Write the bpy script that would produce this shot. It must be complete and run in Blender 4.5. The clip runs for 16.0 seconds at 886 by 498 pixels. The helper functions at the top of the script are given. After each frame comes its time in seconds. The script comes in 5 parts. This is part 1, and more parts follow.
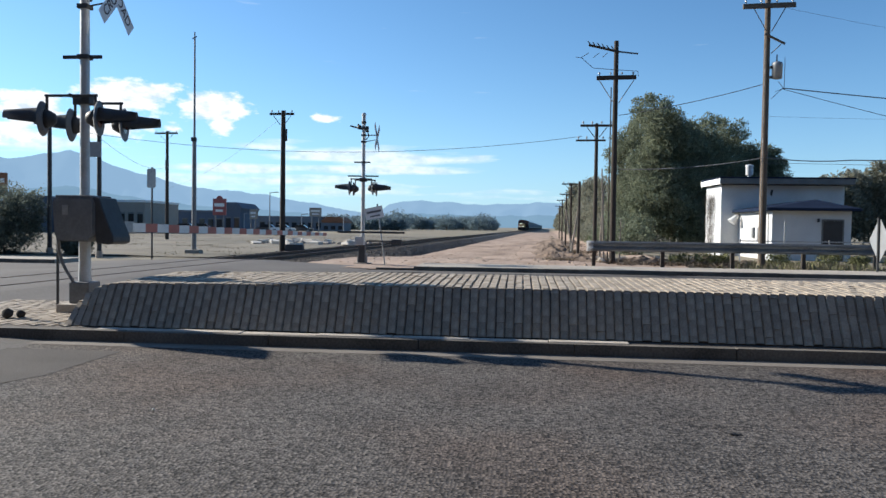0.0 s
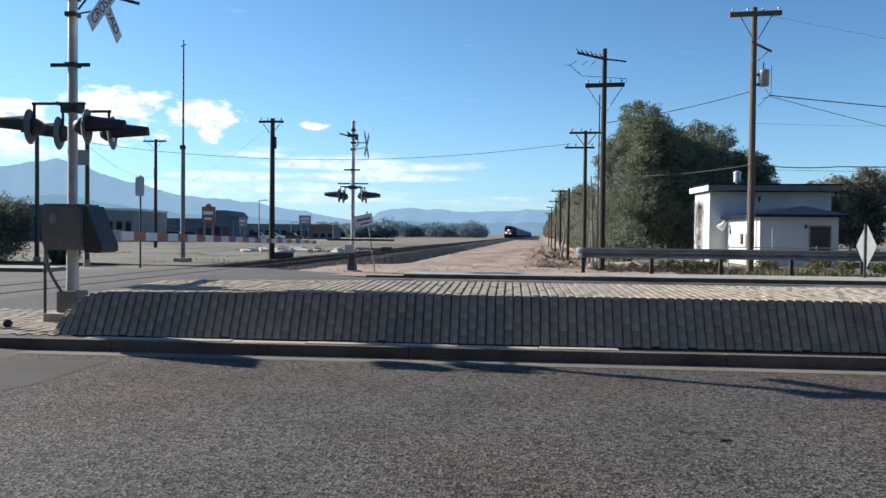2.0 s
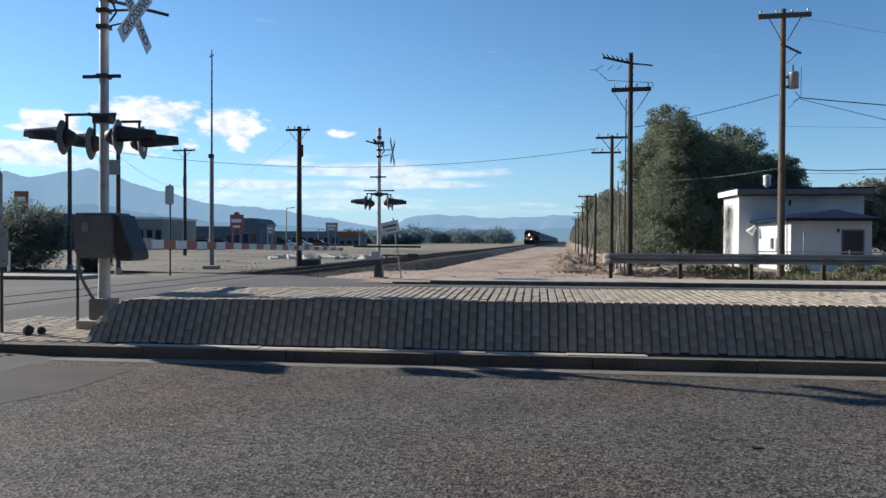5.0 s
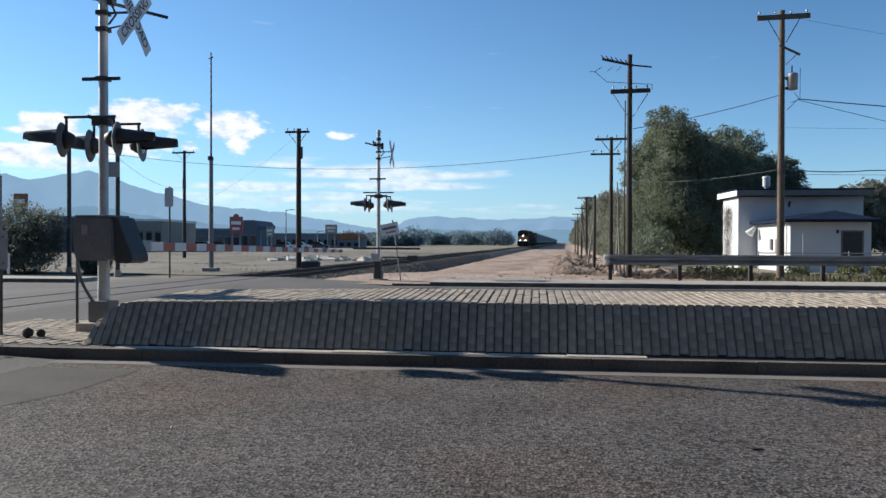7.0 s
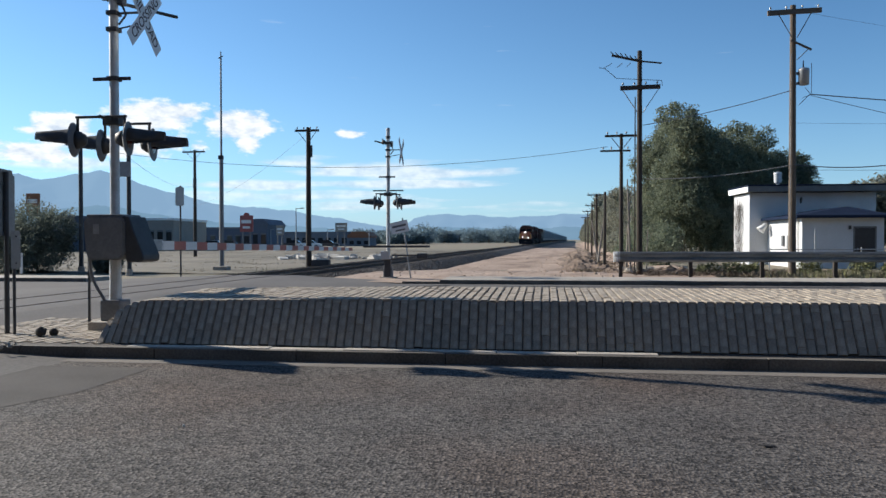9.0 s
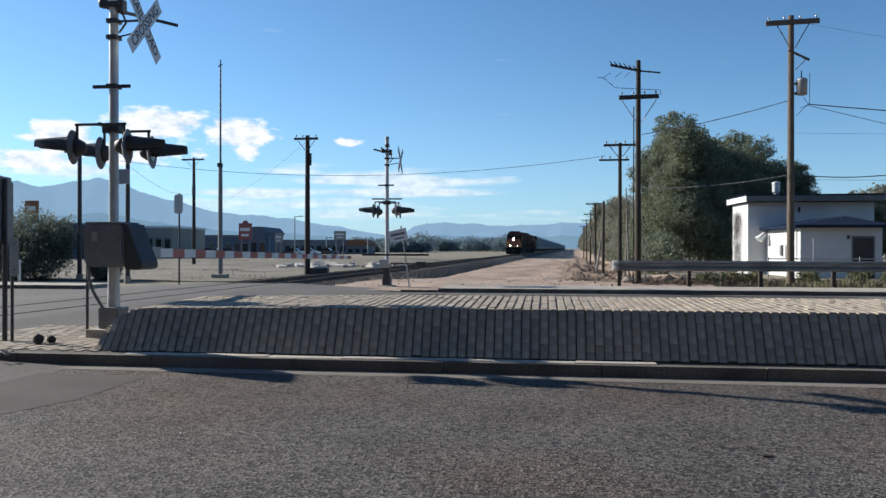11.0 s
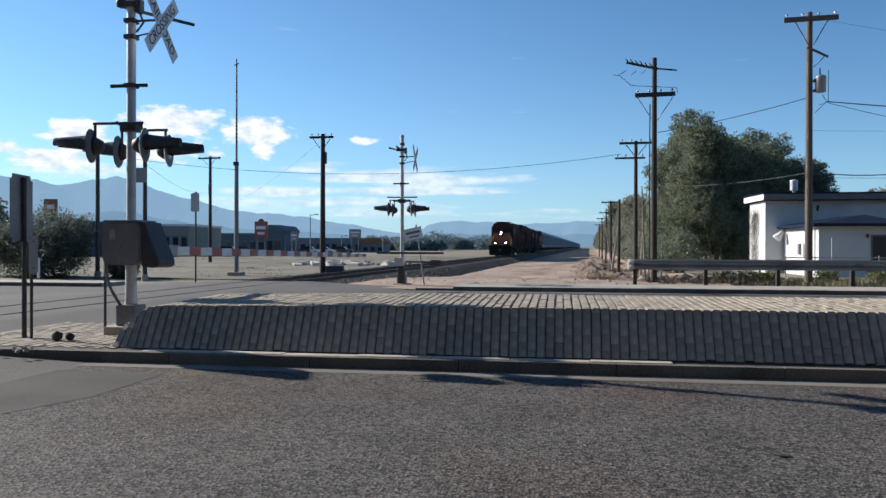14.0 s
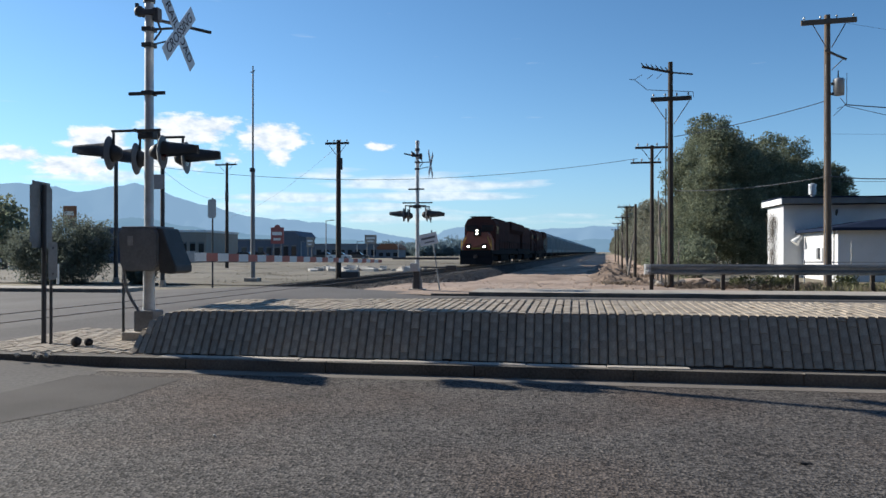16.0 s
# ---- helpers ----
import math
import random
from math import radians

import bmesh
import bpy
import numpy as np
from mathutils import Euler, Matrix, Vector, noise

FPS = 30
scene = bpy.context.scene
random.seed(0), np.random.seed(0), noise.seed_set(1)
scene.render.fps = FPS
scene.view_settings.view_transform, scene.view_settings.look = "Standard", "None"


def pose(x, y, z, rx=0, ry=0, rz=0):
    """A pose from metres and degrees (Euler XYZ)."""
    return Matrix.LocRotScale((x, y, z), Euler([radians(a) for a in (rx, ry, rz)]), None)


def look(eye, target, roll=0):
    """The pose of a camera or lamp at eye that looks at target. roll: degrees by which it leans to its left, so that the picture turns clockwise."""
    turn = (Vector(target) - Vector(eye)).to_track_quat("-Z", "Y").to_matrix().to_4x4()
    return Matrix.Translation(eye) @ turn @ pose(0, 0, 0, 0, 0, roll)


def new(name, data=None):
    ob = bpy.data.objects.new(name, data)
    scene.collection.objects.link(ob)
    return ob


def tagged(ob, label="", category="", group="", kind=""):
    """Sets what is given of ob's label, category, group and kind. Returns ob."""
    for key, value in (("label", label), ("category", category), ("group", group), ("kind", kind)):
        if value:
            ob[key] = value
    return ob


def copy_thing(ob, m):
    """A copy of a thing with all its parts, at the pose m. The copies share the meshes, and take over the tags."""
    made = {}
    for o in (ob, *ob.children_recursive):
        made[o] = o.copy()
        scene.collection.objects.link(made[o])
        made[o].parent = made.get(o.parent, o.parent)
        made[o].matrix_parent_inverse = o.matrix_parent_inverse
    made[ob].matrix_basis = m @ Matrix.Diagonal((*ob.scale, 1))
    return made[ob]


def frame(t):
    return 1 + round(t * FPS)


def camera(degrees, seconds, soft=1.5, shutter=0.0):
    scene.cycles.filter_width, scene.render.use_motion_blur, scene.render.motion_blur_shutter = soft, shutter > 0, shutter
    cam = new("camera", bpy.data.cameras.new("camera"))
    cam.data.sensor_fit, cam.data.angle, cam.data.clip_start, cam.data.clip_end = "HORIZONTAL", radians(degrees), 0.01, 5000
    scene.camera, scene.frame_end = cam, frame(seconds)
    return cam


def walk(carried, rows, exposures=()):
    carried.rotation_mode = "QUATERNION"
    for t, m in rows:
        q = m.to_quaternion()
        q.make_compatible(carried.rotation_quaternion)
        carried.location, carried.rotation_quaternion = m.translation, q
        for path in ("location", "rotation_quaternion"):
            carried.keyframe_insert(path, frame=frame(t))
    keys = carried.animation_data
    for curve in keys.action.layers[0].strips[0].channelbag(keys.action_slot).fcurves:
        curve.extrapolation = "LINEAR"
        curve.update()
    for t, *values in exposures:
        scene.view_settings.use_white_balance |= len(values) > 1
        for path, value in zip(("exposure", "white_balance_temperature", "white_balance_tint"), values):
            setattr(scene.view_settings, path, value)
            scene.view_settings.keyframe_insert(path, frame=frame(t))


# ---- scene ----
cam = camera(59.4, 16.0)
TAU = 2 * math.pi
PATH = [(0.0, 0.000, -1.659, 0.802), (0.5, -0.196, -1.505, 0.822), (1.0, -0.291, -1.489, 0.792), (1.5, -0.358, -1.435, 0.562),
        (2.0, -0.739, -1.110, 0.610), (2.5, 0.084, -1.266, 0.067), (3.0, -1.125, 0.299, -0.249), (3.5, -1.052, -0.088, -0.276),
        (4.0, -0.333, -0.553, 0.030), (4.5, 0.503, -0.802, 0.120), (5.0, 1.198, -0.659, 0.256), (5.2, 1.338, -0.545, 0.289),
        (7.5, 1.122, -0.517, 0.163), (8.0, 1.108, -0.325, 0.199), (8.5, 1.733, -0.549, -0.140), (8.7, 1.889, -0.707, -0.098),
        (10.8, 1.820, -0.131, -0.010), (11.0, 1.794, -0.071, 0.083), (11.5, 2.074, -0.086, 0.335), (12.0, 2.469, -0.447, 0.271),
        (12.5, 2.332, -0.067, 0.278), (13.0, 2.403, -0.138, 0.155), (13.5, 2.601, -0.255, 0.155), (14.0, 2.893, -0.196, 0.143),
        (14.5, 3.209, 0.054, 0.185), (15.0, 3.372, 0.241, -0.012), (15.5, 3.431, 0.183, 0.196), (16.0, 4.031, 0.200, 0.000)]
EYE = Vector((0, 0, 1.5))


def view(yaw, pitch, roll):
    y, p = radians(yaw), radians(pitch)
    ahead = Vector((-math.sin(y) * math.cos(p), math.cos(y) * math.cos(p), math.sin(p)))
    return look(EYE, EYE + ahead, roll)


walk(cam, [(t, view(a, b, c)) for t, a, b, c in PATH], exposures=[(0.0, 0.71), (2.3, 0.69), (3.0, 0.53), (16.0, 0.53)])

# ---- sky and sun ----
SUN_EL, SUN_AZ = 25.5, -64.8      # degrees; azimuth clockwise from +y
world = bpy.data.worlds.new("sky")
scene.world = world
world.use_nodes = True


def build_sky():
    nt = world.node_tree
    nt.nodes.clear()
    N, L = nt.nodes.new, nt.links.new
    out, bg, sky = N("ShaderNodeOutputWorld"), N("ShaderNodeBackground"), N("ShaderNodeTexSky")
    sky.sky_type, sky.sun_disc = "NISHITA", False
    sky.sun_elevation, sky.sun_rotation = radians(SUN_EL), radians(SUN_AZ)
    sky.air_density, sky.dust_density, sky.ozone_density, sky.altitude = 1.0, 0.35, 1.6, 1900
    bg.inputs["Strength"].default_value = 0.096
    tc, sep = N("ShaderNodeTexCoord"), N("ShaderNodeSeparateXYZ")
    L(tc.outputs["Generated"], sep.inputs[0])

    def m(op, a, b=None, c=None):
        n = N("ShaderNodeMath")
        n.operation = op
        for i, v in enumerate((a, b, c)):
            if v is None:
                continue
            if isinstance(v, (int, float)):
                n.inputs[i].default_value = v
            else:
                L(v, n.inputs[i])
        return n.outputs[0]
    az = m("MULTIPLY", m("ARCTAN2", sep.outputs[0], sep.outputs[1]), 57.2958)
    el = m("MULTIPLY", m("ARCSINE", sep.outputs[2]), 57.2958)
    comb = N("ShaderNodeCombineXYZ")
    L(m("MULTIPLY", az, 0.55), comb.inputs[0])
    L(m("MULTIPLY", el, 1.1), comb.inputs[1])
    nz = N("ShaderNodeTexNoise")
    nz.inputs["Scale"].default_value, nz.inputs["Detail"].default_value, nz.inputs["Roughness"].default_value = 1.3, 7, 0.58
    L(comb.outputs[0], nz.inputs["Vector"])
    nz2 = N("ShaderNodeTexNoise")
    comb2 = N("ShaderNodeCombineXYZ")
    L(m("MULTIPLY", az, 0.16), comb2.inputs[0])
    L(m("MULTIPLY", el, 1.6), comb2.inputs[1])
    nz2.inputs["Scale"].default_value, nz2.inputs["Detail"].default_value = 1.0, 6
    L(comb2.outputs[0], nz2.inputs["Vector"])
    total = None
    # heaped clouds: azimuth, elevation, half width, half height, weight
    for a, e, w, h, k in CLOUDS:
        dx, dy = m("DIVIDE", m("SUBTRACT", az, a), w), m("DIVIDE", m("SUBTRACT", el, e), h)
        r2 = m("ADD", m("MULTIPLY", dx, dx), m("MULTIPLY", dy, dy))
        g = m("MULTIPLY", m("POWER", 2.718, m("MULTIPLY", r2, -1.0)), k)
        total = g if total is None else m("MAXIMUM", total, g)
    heap = m("ADD", total, m("MULTIPLY", m("SUBTRACT", nz.outputs[0], 0.5), 1.5))
    heap = m("MULTIPLY", m("MULTIPLY", m("SUBTRACT", heap, 0.36), 2.9), m("GREATER_THAN", total, 0.06))
    heap = m("MINIMUM", m("MAXIMUM", heap, 0.0), 1.0)
    # thin layered cloud over the hills
    low = None
    for a, e, w, h, k in LAYERS:
        dx, dy = m("DIVIDE", m("SUBTRACT", az, a), w), m("DIVIDE", m("SUBTRACT", el, e), h)
        r2 = m("ADD", m("MULTIPLY", dx, dx), m("MULTIPLY", dy, dy))
        g = m("MULTIPLY", m("POWER", 2.718, m("MULTIPLY", r2, -1.0)), k)
        low = g if low is None else m("MAXIMUM", low, g)
    low = m("ADD", low, m("MULTIPLY", m("SUBTRACT", nz2.outputs[0], 0.5), 1.9))
    low = m("MULTIPLY", m("SUBTRACT", low, 0.34), 1.25)
    low = m("MINIMUM", m("MAXIMUM", low, 0.0), 0.68)
    cover = m("MAXIMUM", heap, low)
    # pale haze towards the horizon
    pale = m("MULTIPLY", m("POWER", 2.718, m("MULTIPLY", m("MAXIMUM", el, 0.0), -0.2)), 0.85)
    veil = N("ShaderNodeMix")
    veil.data_type = "RGBA"
    L(pale, veil.inputs["Factor"])
    veil.inputs["B"].default_value = (3.2, 4.5, 5.75, 1)
    mix = N("ShaderNodeMix")
    mix.data_type = "RGBA"
    L(cover, mix.inputs["Factor"])
    tint = N("ShaderNodeMix")
    tint.data_type, tint.blend_type = "RGBA", "MULTIPLY"
    tint.inputs["Factor"].default_value = 1.0
    L(sky.outputs[0], tint.inputs["A"])
    # the clear sky is deepest a quarter turn away from the sun
    near_sun = m("MAXIMUM", m("COSINE", m("MULTIPLY", m("SUBTRACT", az, SUN_AZ), 0.0174533)), 0.0)
    deep = N("ShaderNodeMix")
    deep.data_type = "RGBA"
    L(near_sun, deep.inputs["Factor"])
    deep.inputs["A"].default_value, deep.inputs["B"].default_value = SKY_DEEP, SKY_TINT
    L(deep.outputs["Result"], tint.inputs["B"])
    L(tint.outputs["Result"], veil.inputs["A"])
    L(veil.outputs["Result"], mix.inputs["A"])
    shade = N("ShaderNodeMix")
    shade.data_type = "RGBA"
    L(m("MINIMUM", m("MAXIMUM", m("MULTIPLY", m("SUBTRACT", nz.outputs[0], 0.36), 4.5), 0.0), 1.0), shade.inputs["Factor"])
    shade.inputs["A"].default_value = (4.8, 5.6, 6.6, 1)
    shade.inputs["B"].default_value = (7.4, 7.7, 7.9, 1)
    L(shade.outputs["Result"], mix.inputs["B"])
    L(mix.outputs["Result"], bg.inputs["Color"])
    L(bg.outputs[0], out.inputs[0])


CLOUDS = [(-22.2, 8.5, 2.9, 1.15, 1.15), (-20.4, 8.9, 1.7, 0.7, 1.05), (-24.0, 6.4, 3.8, 0.9, 1.0), (-16.5, 8.1, 2.5, 1.15, 1.15), (-15.9, 6.9, 1.1, 0.8, 0.9), (-17.6, 8.7, 1.0, 0.6, 0.9),
          (-28.0, 7.2, 2.3, 1.4, 1.1), (-29.5, 5.7, 3.0, 0.8, 1.0), (-33.0, 6.3, 2.6, 0.7, 0.85), (-8.75, 7.7, 1.1, 0.38, 0.95), (-19.3, 6.6, 0.9, 0.5, 0.7)]
LAYERS = [(-5.5, 5.0, 7.0, 0.65, 1.35), (-5.0, 4.1, 6.5, 0.4, 1.25), (-15.0, 3.9, 5.0, 0.4, 1.1), (-12.5, 5.6, 2.5, 0.5, 0.85), (-11.0, 3.2, 7.0, 0.5, 0.9), (-28.0, 4.9, 6.0, 0.7, 0.8), (-17.0, 3.0, 6.0, 0.9, 0.7),
          (-7.0, 2.7, 6.0, 0.7, 0.8), (4.0, 2.4, 5.0, 0.6, 0.6), (2.5, 5.1, 1.3, 0.25, 0.6)]
SKY_DEEP, SKY_TINT = (0.5, 0.8, 0.985, 1), (0.75, 1.04, 1.19, 1)
build_sky()

sun_data = bpy.data.lights.new("sun", "SUN")
sun_data.energy, sun_data.angle, sun_data.color = 5.0, radians(0.6), (1.0, 0.93, 0.82)
sun = new("sun", sun_data)
_e, _a = radians(SUN_EL), radians(SUN_AZ)
SUN_DIR = Vector((math.cos(_e) * math.sin(_a), math.cos(_e) * math.cos(_a), math.sin(_e)))
sun.matrix_world = look(SUN_DIR * 200, (0, 0, 0))


# ---- materials ----
def mat(name, a, b=None, rough=0.8, scale=3.0, fine=40.0, bump=0.15, metal=0.0, depth=0.01, spread=0.0, coords="Object", spec=0.5, weight=0.45, stain=None, cells=False, stretch=None, ramp=(0.35, 0.68)):
    """Two colours mixed by coarse and fine noise, with fine relief; spread varies it from piece to piece."""
    mt = bpy.data.materials.new(name)
    mt.use_nodes = True
    nt = mt.node_tree
    N, L = nt.nodes.new, nt.links.new
    bs = nt.nodes["Principled BSDF"]
    b = b or tuple(c * 0.7 for c in a)
    tc = N("ShaderNodeTexCoord")
    vec = tc.outputs[coords]
    if stretch:
        mp = N("ShaderNodeMapping")
        mp.inputs["Scale"].default_value = stretch
        L(vec, mp.inputs["Vector"])
        vec = mp.outputs[0]
    n1, n2 = N("ShaderNodeTexNoise"), N("ShaderNodeTexNoise")
    if cells:
        n2 = N("ShaderNodeTexVoronoi")
        n2.inputs["Scale"].default_value = fine
        L(vec, n2.inputs["Vector"])
        grey = N("ShaderNodeSeparateColor")
        L(n2.outputs["Color"], grey.inputs[0])
    grain = grey.outputs[0] if cells else n2.outputs[0]
    for n, s, d in ((n1, scale, 5),) if cells else ((n1, scale, 5), (n2, fine, 3)):
        n.inputs["Scale"].default_value, n.inputs["Detail"].default_value = s, d
        L(vec, n.inputs["Vector"])
    av = N("ShaderNodeMath")
    av.operation = "MULTIPLY_ADD"
    L(grain, av.inputs[0])
    av.inputs[1].default_value = weight
    sc = N("ShaderNodeMath")
    sc.operation = "MULTIPLY"
    L(n1.outputs[0], sc.inputs[0])
    sc.inputs[1].default_value = 1 - weight
    L(sc.outputs[0], av.inputs[2])
    rp = N("ShaderNodeValToRGB")
    rp.color_ramp.elements[0].position, rp.color_ramp.elements[1].position = ramp
    rp.color_ramp.elements[0].color, rp.color_ramp.elements[1].color = (*b, 1), (*a, 1)
    L(av.outputs[0], rp.inputs[0])
    col = rp.outputs[0]
    if stain:
        n3, r3, mx = N("ShaderNodeTexNoise"), N("ShaderNodeMapRange"), N("ShaderNodeMix")
        n3.inputs["Scale"].default_value, n3.inputs["Detail"].default_value = stain[1], 4
        L(vec, n3.inputs["Vector"])
        r3.inputs["From Min"].default_value, r3.inputs["From Max"].default_value = 0.45, 0.7
        r3.inputs["To Max"].default_value = stain[2]
        L(n3.outputs[0], r3.inputs["Value"])
        mx.data_type, mx.blend_type = "RGBA", "MULTIPLY"
        L(r3.outputs[0], mx.inputs["Factor"])
        L(col, mx.inputs["A"])
        mx.inputs["B"].default_value = (*stain[0], 1)
        col = mx.outputs["Result"]
    if spread:
        oi, hs, mr = N("ShaderNodeObjectInfo"), N("ShaderNodeHueSaturation"), N("ShaderNodeMapRange")
        ge, ad, fr = N("ShaderNodeNewGeometry"), N("ShaderNodeMath"), N("ShaderNodeMath")
        L(oi.outputs["Random"], ad.inputs[0])
        L(ge.outputs["Random Per Island"], ad.inputs[1])
        fr.operation = "FRACT"
        L(ad.outputs[0], fr.inputs[0])
        mr.inputs["To Min"].default_value, mr.inputs["To Max"].default_value = 1 - spread, 1 + spread
        L(fr.outputs[0], mr.inputs["Value"])
        L(mr.outputs[0], hs.inputs["Value"])
        L(col, hs.inputs["Color"])
        col = hs.outputs[0]
    L(col, bs.inputs["Base Color"])
    bs.inputs["Roughness"].default_value, bs.inputs["Metallic"].default_value = rough, metal
    bs.inputs["Specular IOR Level"].default_value = spec
    if bump:
        bp = N("ShaderNodeBump")
        bp.inputs["Strength"].default_value, bp.inputs["Distance"].default_value = bump, depth
        L(n2.outputs[0], bp.inputs["Height"])
        L(bp.outputs[0], bs.inputs["Normal"])
    return mt


def leafy(*args, **kw):
    """A leaf lets part of the light through."""
    mt = mat(*args, **kw)
    nt = mt.node_tree
    bs, out = nt.nodes["Principled BSDF"], nt.nodes["Material Output"]
    tr, mx = nt.nodes.new("ShaderNodeBsdfTranslucent"), nt.nodes.new("ShaderNodeMixShader")
    nt.links.new(bs.inputs["Base Color"].links[0].from_socket, tr.inputs["Color"])
    mx.inputs[0].default_value = 0.5
    nt.links.new(bs.outputs[0], mx.inputs[1])
    nt.links.new(tr.outputs[0], mx.inputs[2])
    nt.links.new(mx.outputs[0], out.inputs[0])
    return mt


def glow(name, colour, strength):
    mt = bpy.data.materials.new(name)
    mt.use_nodes = True
    bs = mt.node_tree.nodes["Principled BSDF"]
    bs.inputs["Base Color"].default_value = (*colour, 1)
    bs.inputs["Emission Color"].default_value = (*colour, 1)
    bs.inputs["Emission Strength"].default_value = strength
    return mt


ASPHALT = mat("asphalt", (0.176, 0.159, 0.145), (0.026, 0.0235, 0.022), 0.85, 1.2, 44, 0.8, depth=0.01, spec=0.23, weight=0.66, ramp=(0.25, 0.88), cells=True, stain=((1.0, 0.74, 0.6), 0.35, 0.7))
PATCH_ASPHALT = mat("patch_asphalt", (0.118, 0.107, 0.099), (0.062, 0.057, 0.053), 0.9, 0.8, 60, 0.6, spec=0.18)
ASPHALT_FAR = mat("worn_asphalt", (0.16, 0.148, 0.138), (0.09, 0.083, 0.077), 0.9, 0.25, 22, 0.4, spec=0.25)
CONCRETE = mat("concrete", (0.46, 0.41, 0.345), (0.28, 0.25, 0.21), 0.9, 1.3, 30, 0.3)
KERB = mat("kerb_concrete", (0.19, 0.171, 0.146), (0.07, 0.063, 0.055), 0.92, 1.6, 35, 0.4, spread=0.08)
GUTTER = mat("gutter_concrete", (0.23, 0.205, 0.178), (0.12, 0.105, 0.092), 0.92, 1.2, 30, 0.3)
PALE_EDGE = mat("pale_edging", (0.55, 0.5, 0.43), (0.36, 0.325, 0.28), 0.9, 2.5, 30, 0.3)
BRICK = mat("paver", (0.45, 0.385, 0.305), (0.25, 0.212, 0.17), 0.9, 5, 55, 0.5, spread=0.13)
MORTAR = mat("joint_sand", (0.11, 0.095, 0.08), (0.06, 0.052, 0.045), 0.95, 6, 60, 0.5)
DIRT = mat("dirt", (0.24, 0.172, 0.125), (0.1, 0.072, 0.053), 0.95, 0.5, 5, 0.8, depth=0.06, stain=((0.6, 0.55, 0.5), 0.2, 0.8))
LOT = mat("dusty_lot", (0.22, 0.19, 0.145), (0.125, 0.112, 0.085), 0.95, 0.15, 4, 0.7, depth=0.05, stain=((0.6, 0.6, 0.52), 0.1, 0.9))
DIRT_ROAD = mat("dirt_track", (0.47, 0.35, 0.265), (0.27, 0.195, 0.148), 0.95, 0.3, 4, 0.9, depth=0.06, stain=((0.5, 0.45, 0.42), 0.4, 1.0), stretch=(1, 0.35, 1))
BALLAST = mat("ballast", (0.12, 0.106, 0.096), (0.04, 0.036, 0.033), 0.95, 3, 14, 1.0, depth=0.06)
DRY_GRASS = mat("dry_grass", (0.3, 0.25, 0.175), (0.2, 0.175, 0.12), 0.95, 0.3, 8, 0.6, spread=0.25, stain=((0.62, 0.64, 0.6), 0.07, 0.8))
GREEN_GRASS = mat("weeds", (0.22, 0.22, 0.095), (0.11, 0.12, 0.05), 0.9, 1.0, 8, 0.4, spread=0.3)
LEAF = leafy("leaf", (0.24, 0.262, 0.18), (0.13, 0.158, 0.11), 0.75, 0.55, 6, 0.1, spread=0.35, spec=0.3)
DUSTY_LEAF = leafy("dusty_leaf", (0.31, 0.305, 0.245), (0.19, 0.2, 0.155), 0.8, 0.4, 5, 0.1, spread=0.35, spec=0.2)
# greyed and lightened to hold the haze before the bushes
SAGE = leafy("sage_leaf", (0.17, 0.195, 0.16), (0.11, 0.13, 0.11), 0.8, 0.8, 6, 0.1, spread=0.3, spec=0.2)
# leaf green made pale and blue to hold the haze of distance
LEAF_HAZED = leafy("far_leaf", (0.2, 0.27, 0.3), (0.15, 0.205, 0.23), 0.85, 0.1, 1, 0.1, spread=0.3, spec=0.2)
BARK = mat("bark", (0.2, 0.155, 0.115), (0.09, 0.07, 0.05), 0.95, 4, 25, 0.6, stretch=(6, 6, 1))
POLE_WOOD = mat("pole_wood", (0.175, 0.135, 0.1), (0.09, 0.069, 0.051), 0.9, 4, 30, 0.5, stretch=(8, 8, 0.6))
DARK_WOOD = mat("dark_pole_wood", (0.065, 0.052, 0.042), (0.034, 0.028, 0.023), 0.9, 4, 30, 0.5, stretch=(8, 8, 0.6))
ALUMINIUM = mat("aluminium", (0.56, 0.57, 0.58), (0.38, 0.39, 0.4), 0.5, 6, 50, 0.1, metal=0.35)
GALV = mat("galvanised", (0.42, 0.43, 0.44), (0.27, 0.28, 0.285), 0.55, 3, 20, 0.15, metal=0.6)
BEAM_STEEL = mat("beam_steel", (0.33, 0.345, 0.36), (0.21, 0.222, 0.235), 0.6, 1.5, 20, 0.15, metal=0.4)
DARK_STEEL = mat("dark_steel", (0.055, 0.058, 0.063), (0.03, 0.032, 0.035), 0.6, 5, 40, 0.15)
RAIL_STEEL = mat("rail_steel", (0.16, 0.12, 0.095), (0.07, 0.05, 0.04), 0.6, 3, 30, 0.3, metal=0.4)
# black lifted to blue-grey, which stands for glare veiling the flashers
BLACK = mat("glare_lifted_black", (0.135, 0.145, 0.16), (0.09, 0.098, 0.11), 0.55, 4, 40, 0.1)
WHITE = mat("white_paint", (0.8, 0.8, 0.78), (0.68, 0.68, 0.66), 0.6, 2, 30, 0.08)
# red of the far shop sign, dulled to include the haze
RED = mat("hazed_red_paint", (0.36, 0.1, 0.09), (0.27, 0.07, 0.065), 0.55, 3, 30, 0.05)
FADED_RED = mat("faded_red", (0.5, 0.17, 0.13), (0.4, 0.13, 0.1), 0.6, 3, 30, 0.05)
GREY_BOX = mat("grey_cabinet", (0.2, 0.205, 0.21), (0.13, 0.135, 0.14), 0.6, 3, 25, 0.1)
STUCCO = mat("white_stucco", (0.62, 0.63, 0.64), (0.49, 0.5, 0.51), 0.9, 0.8, 18, 0.35)
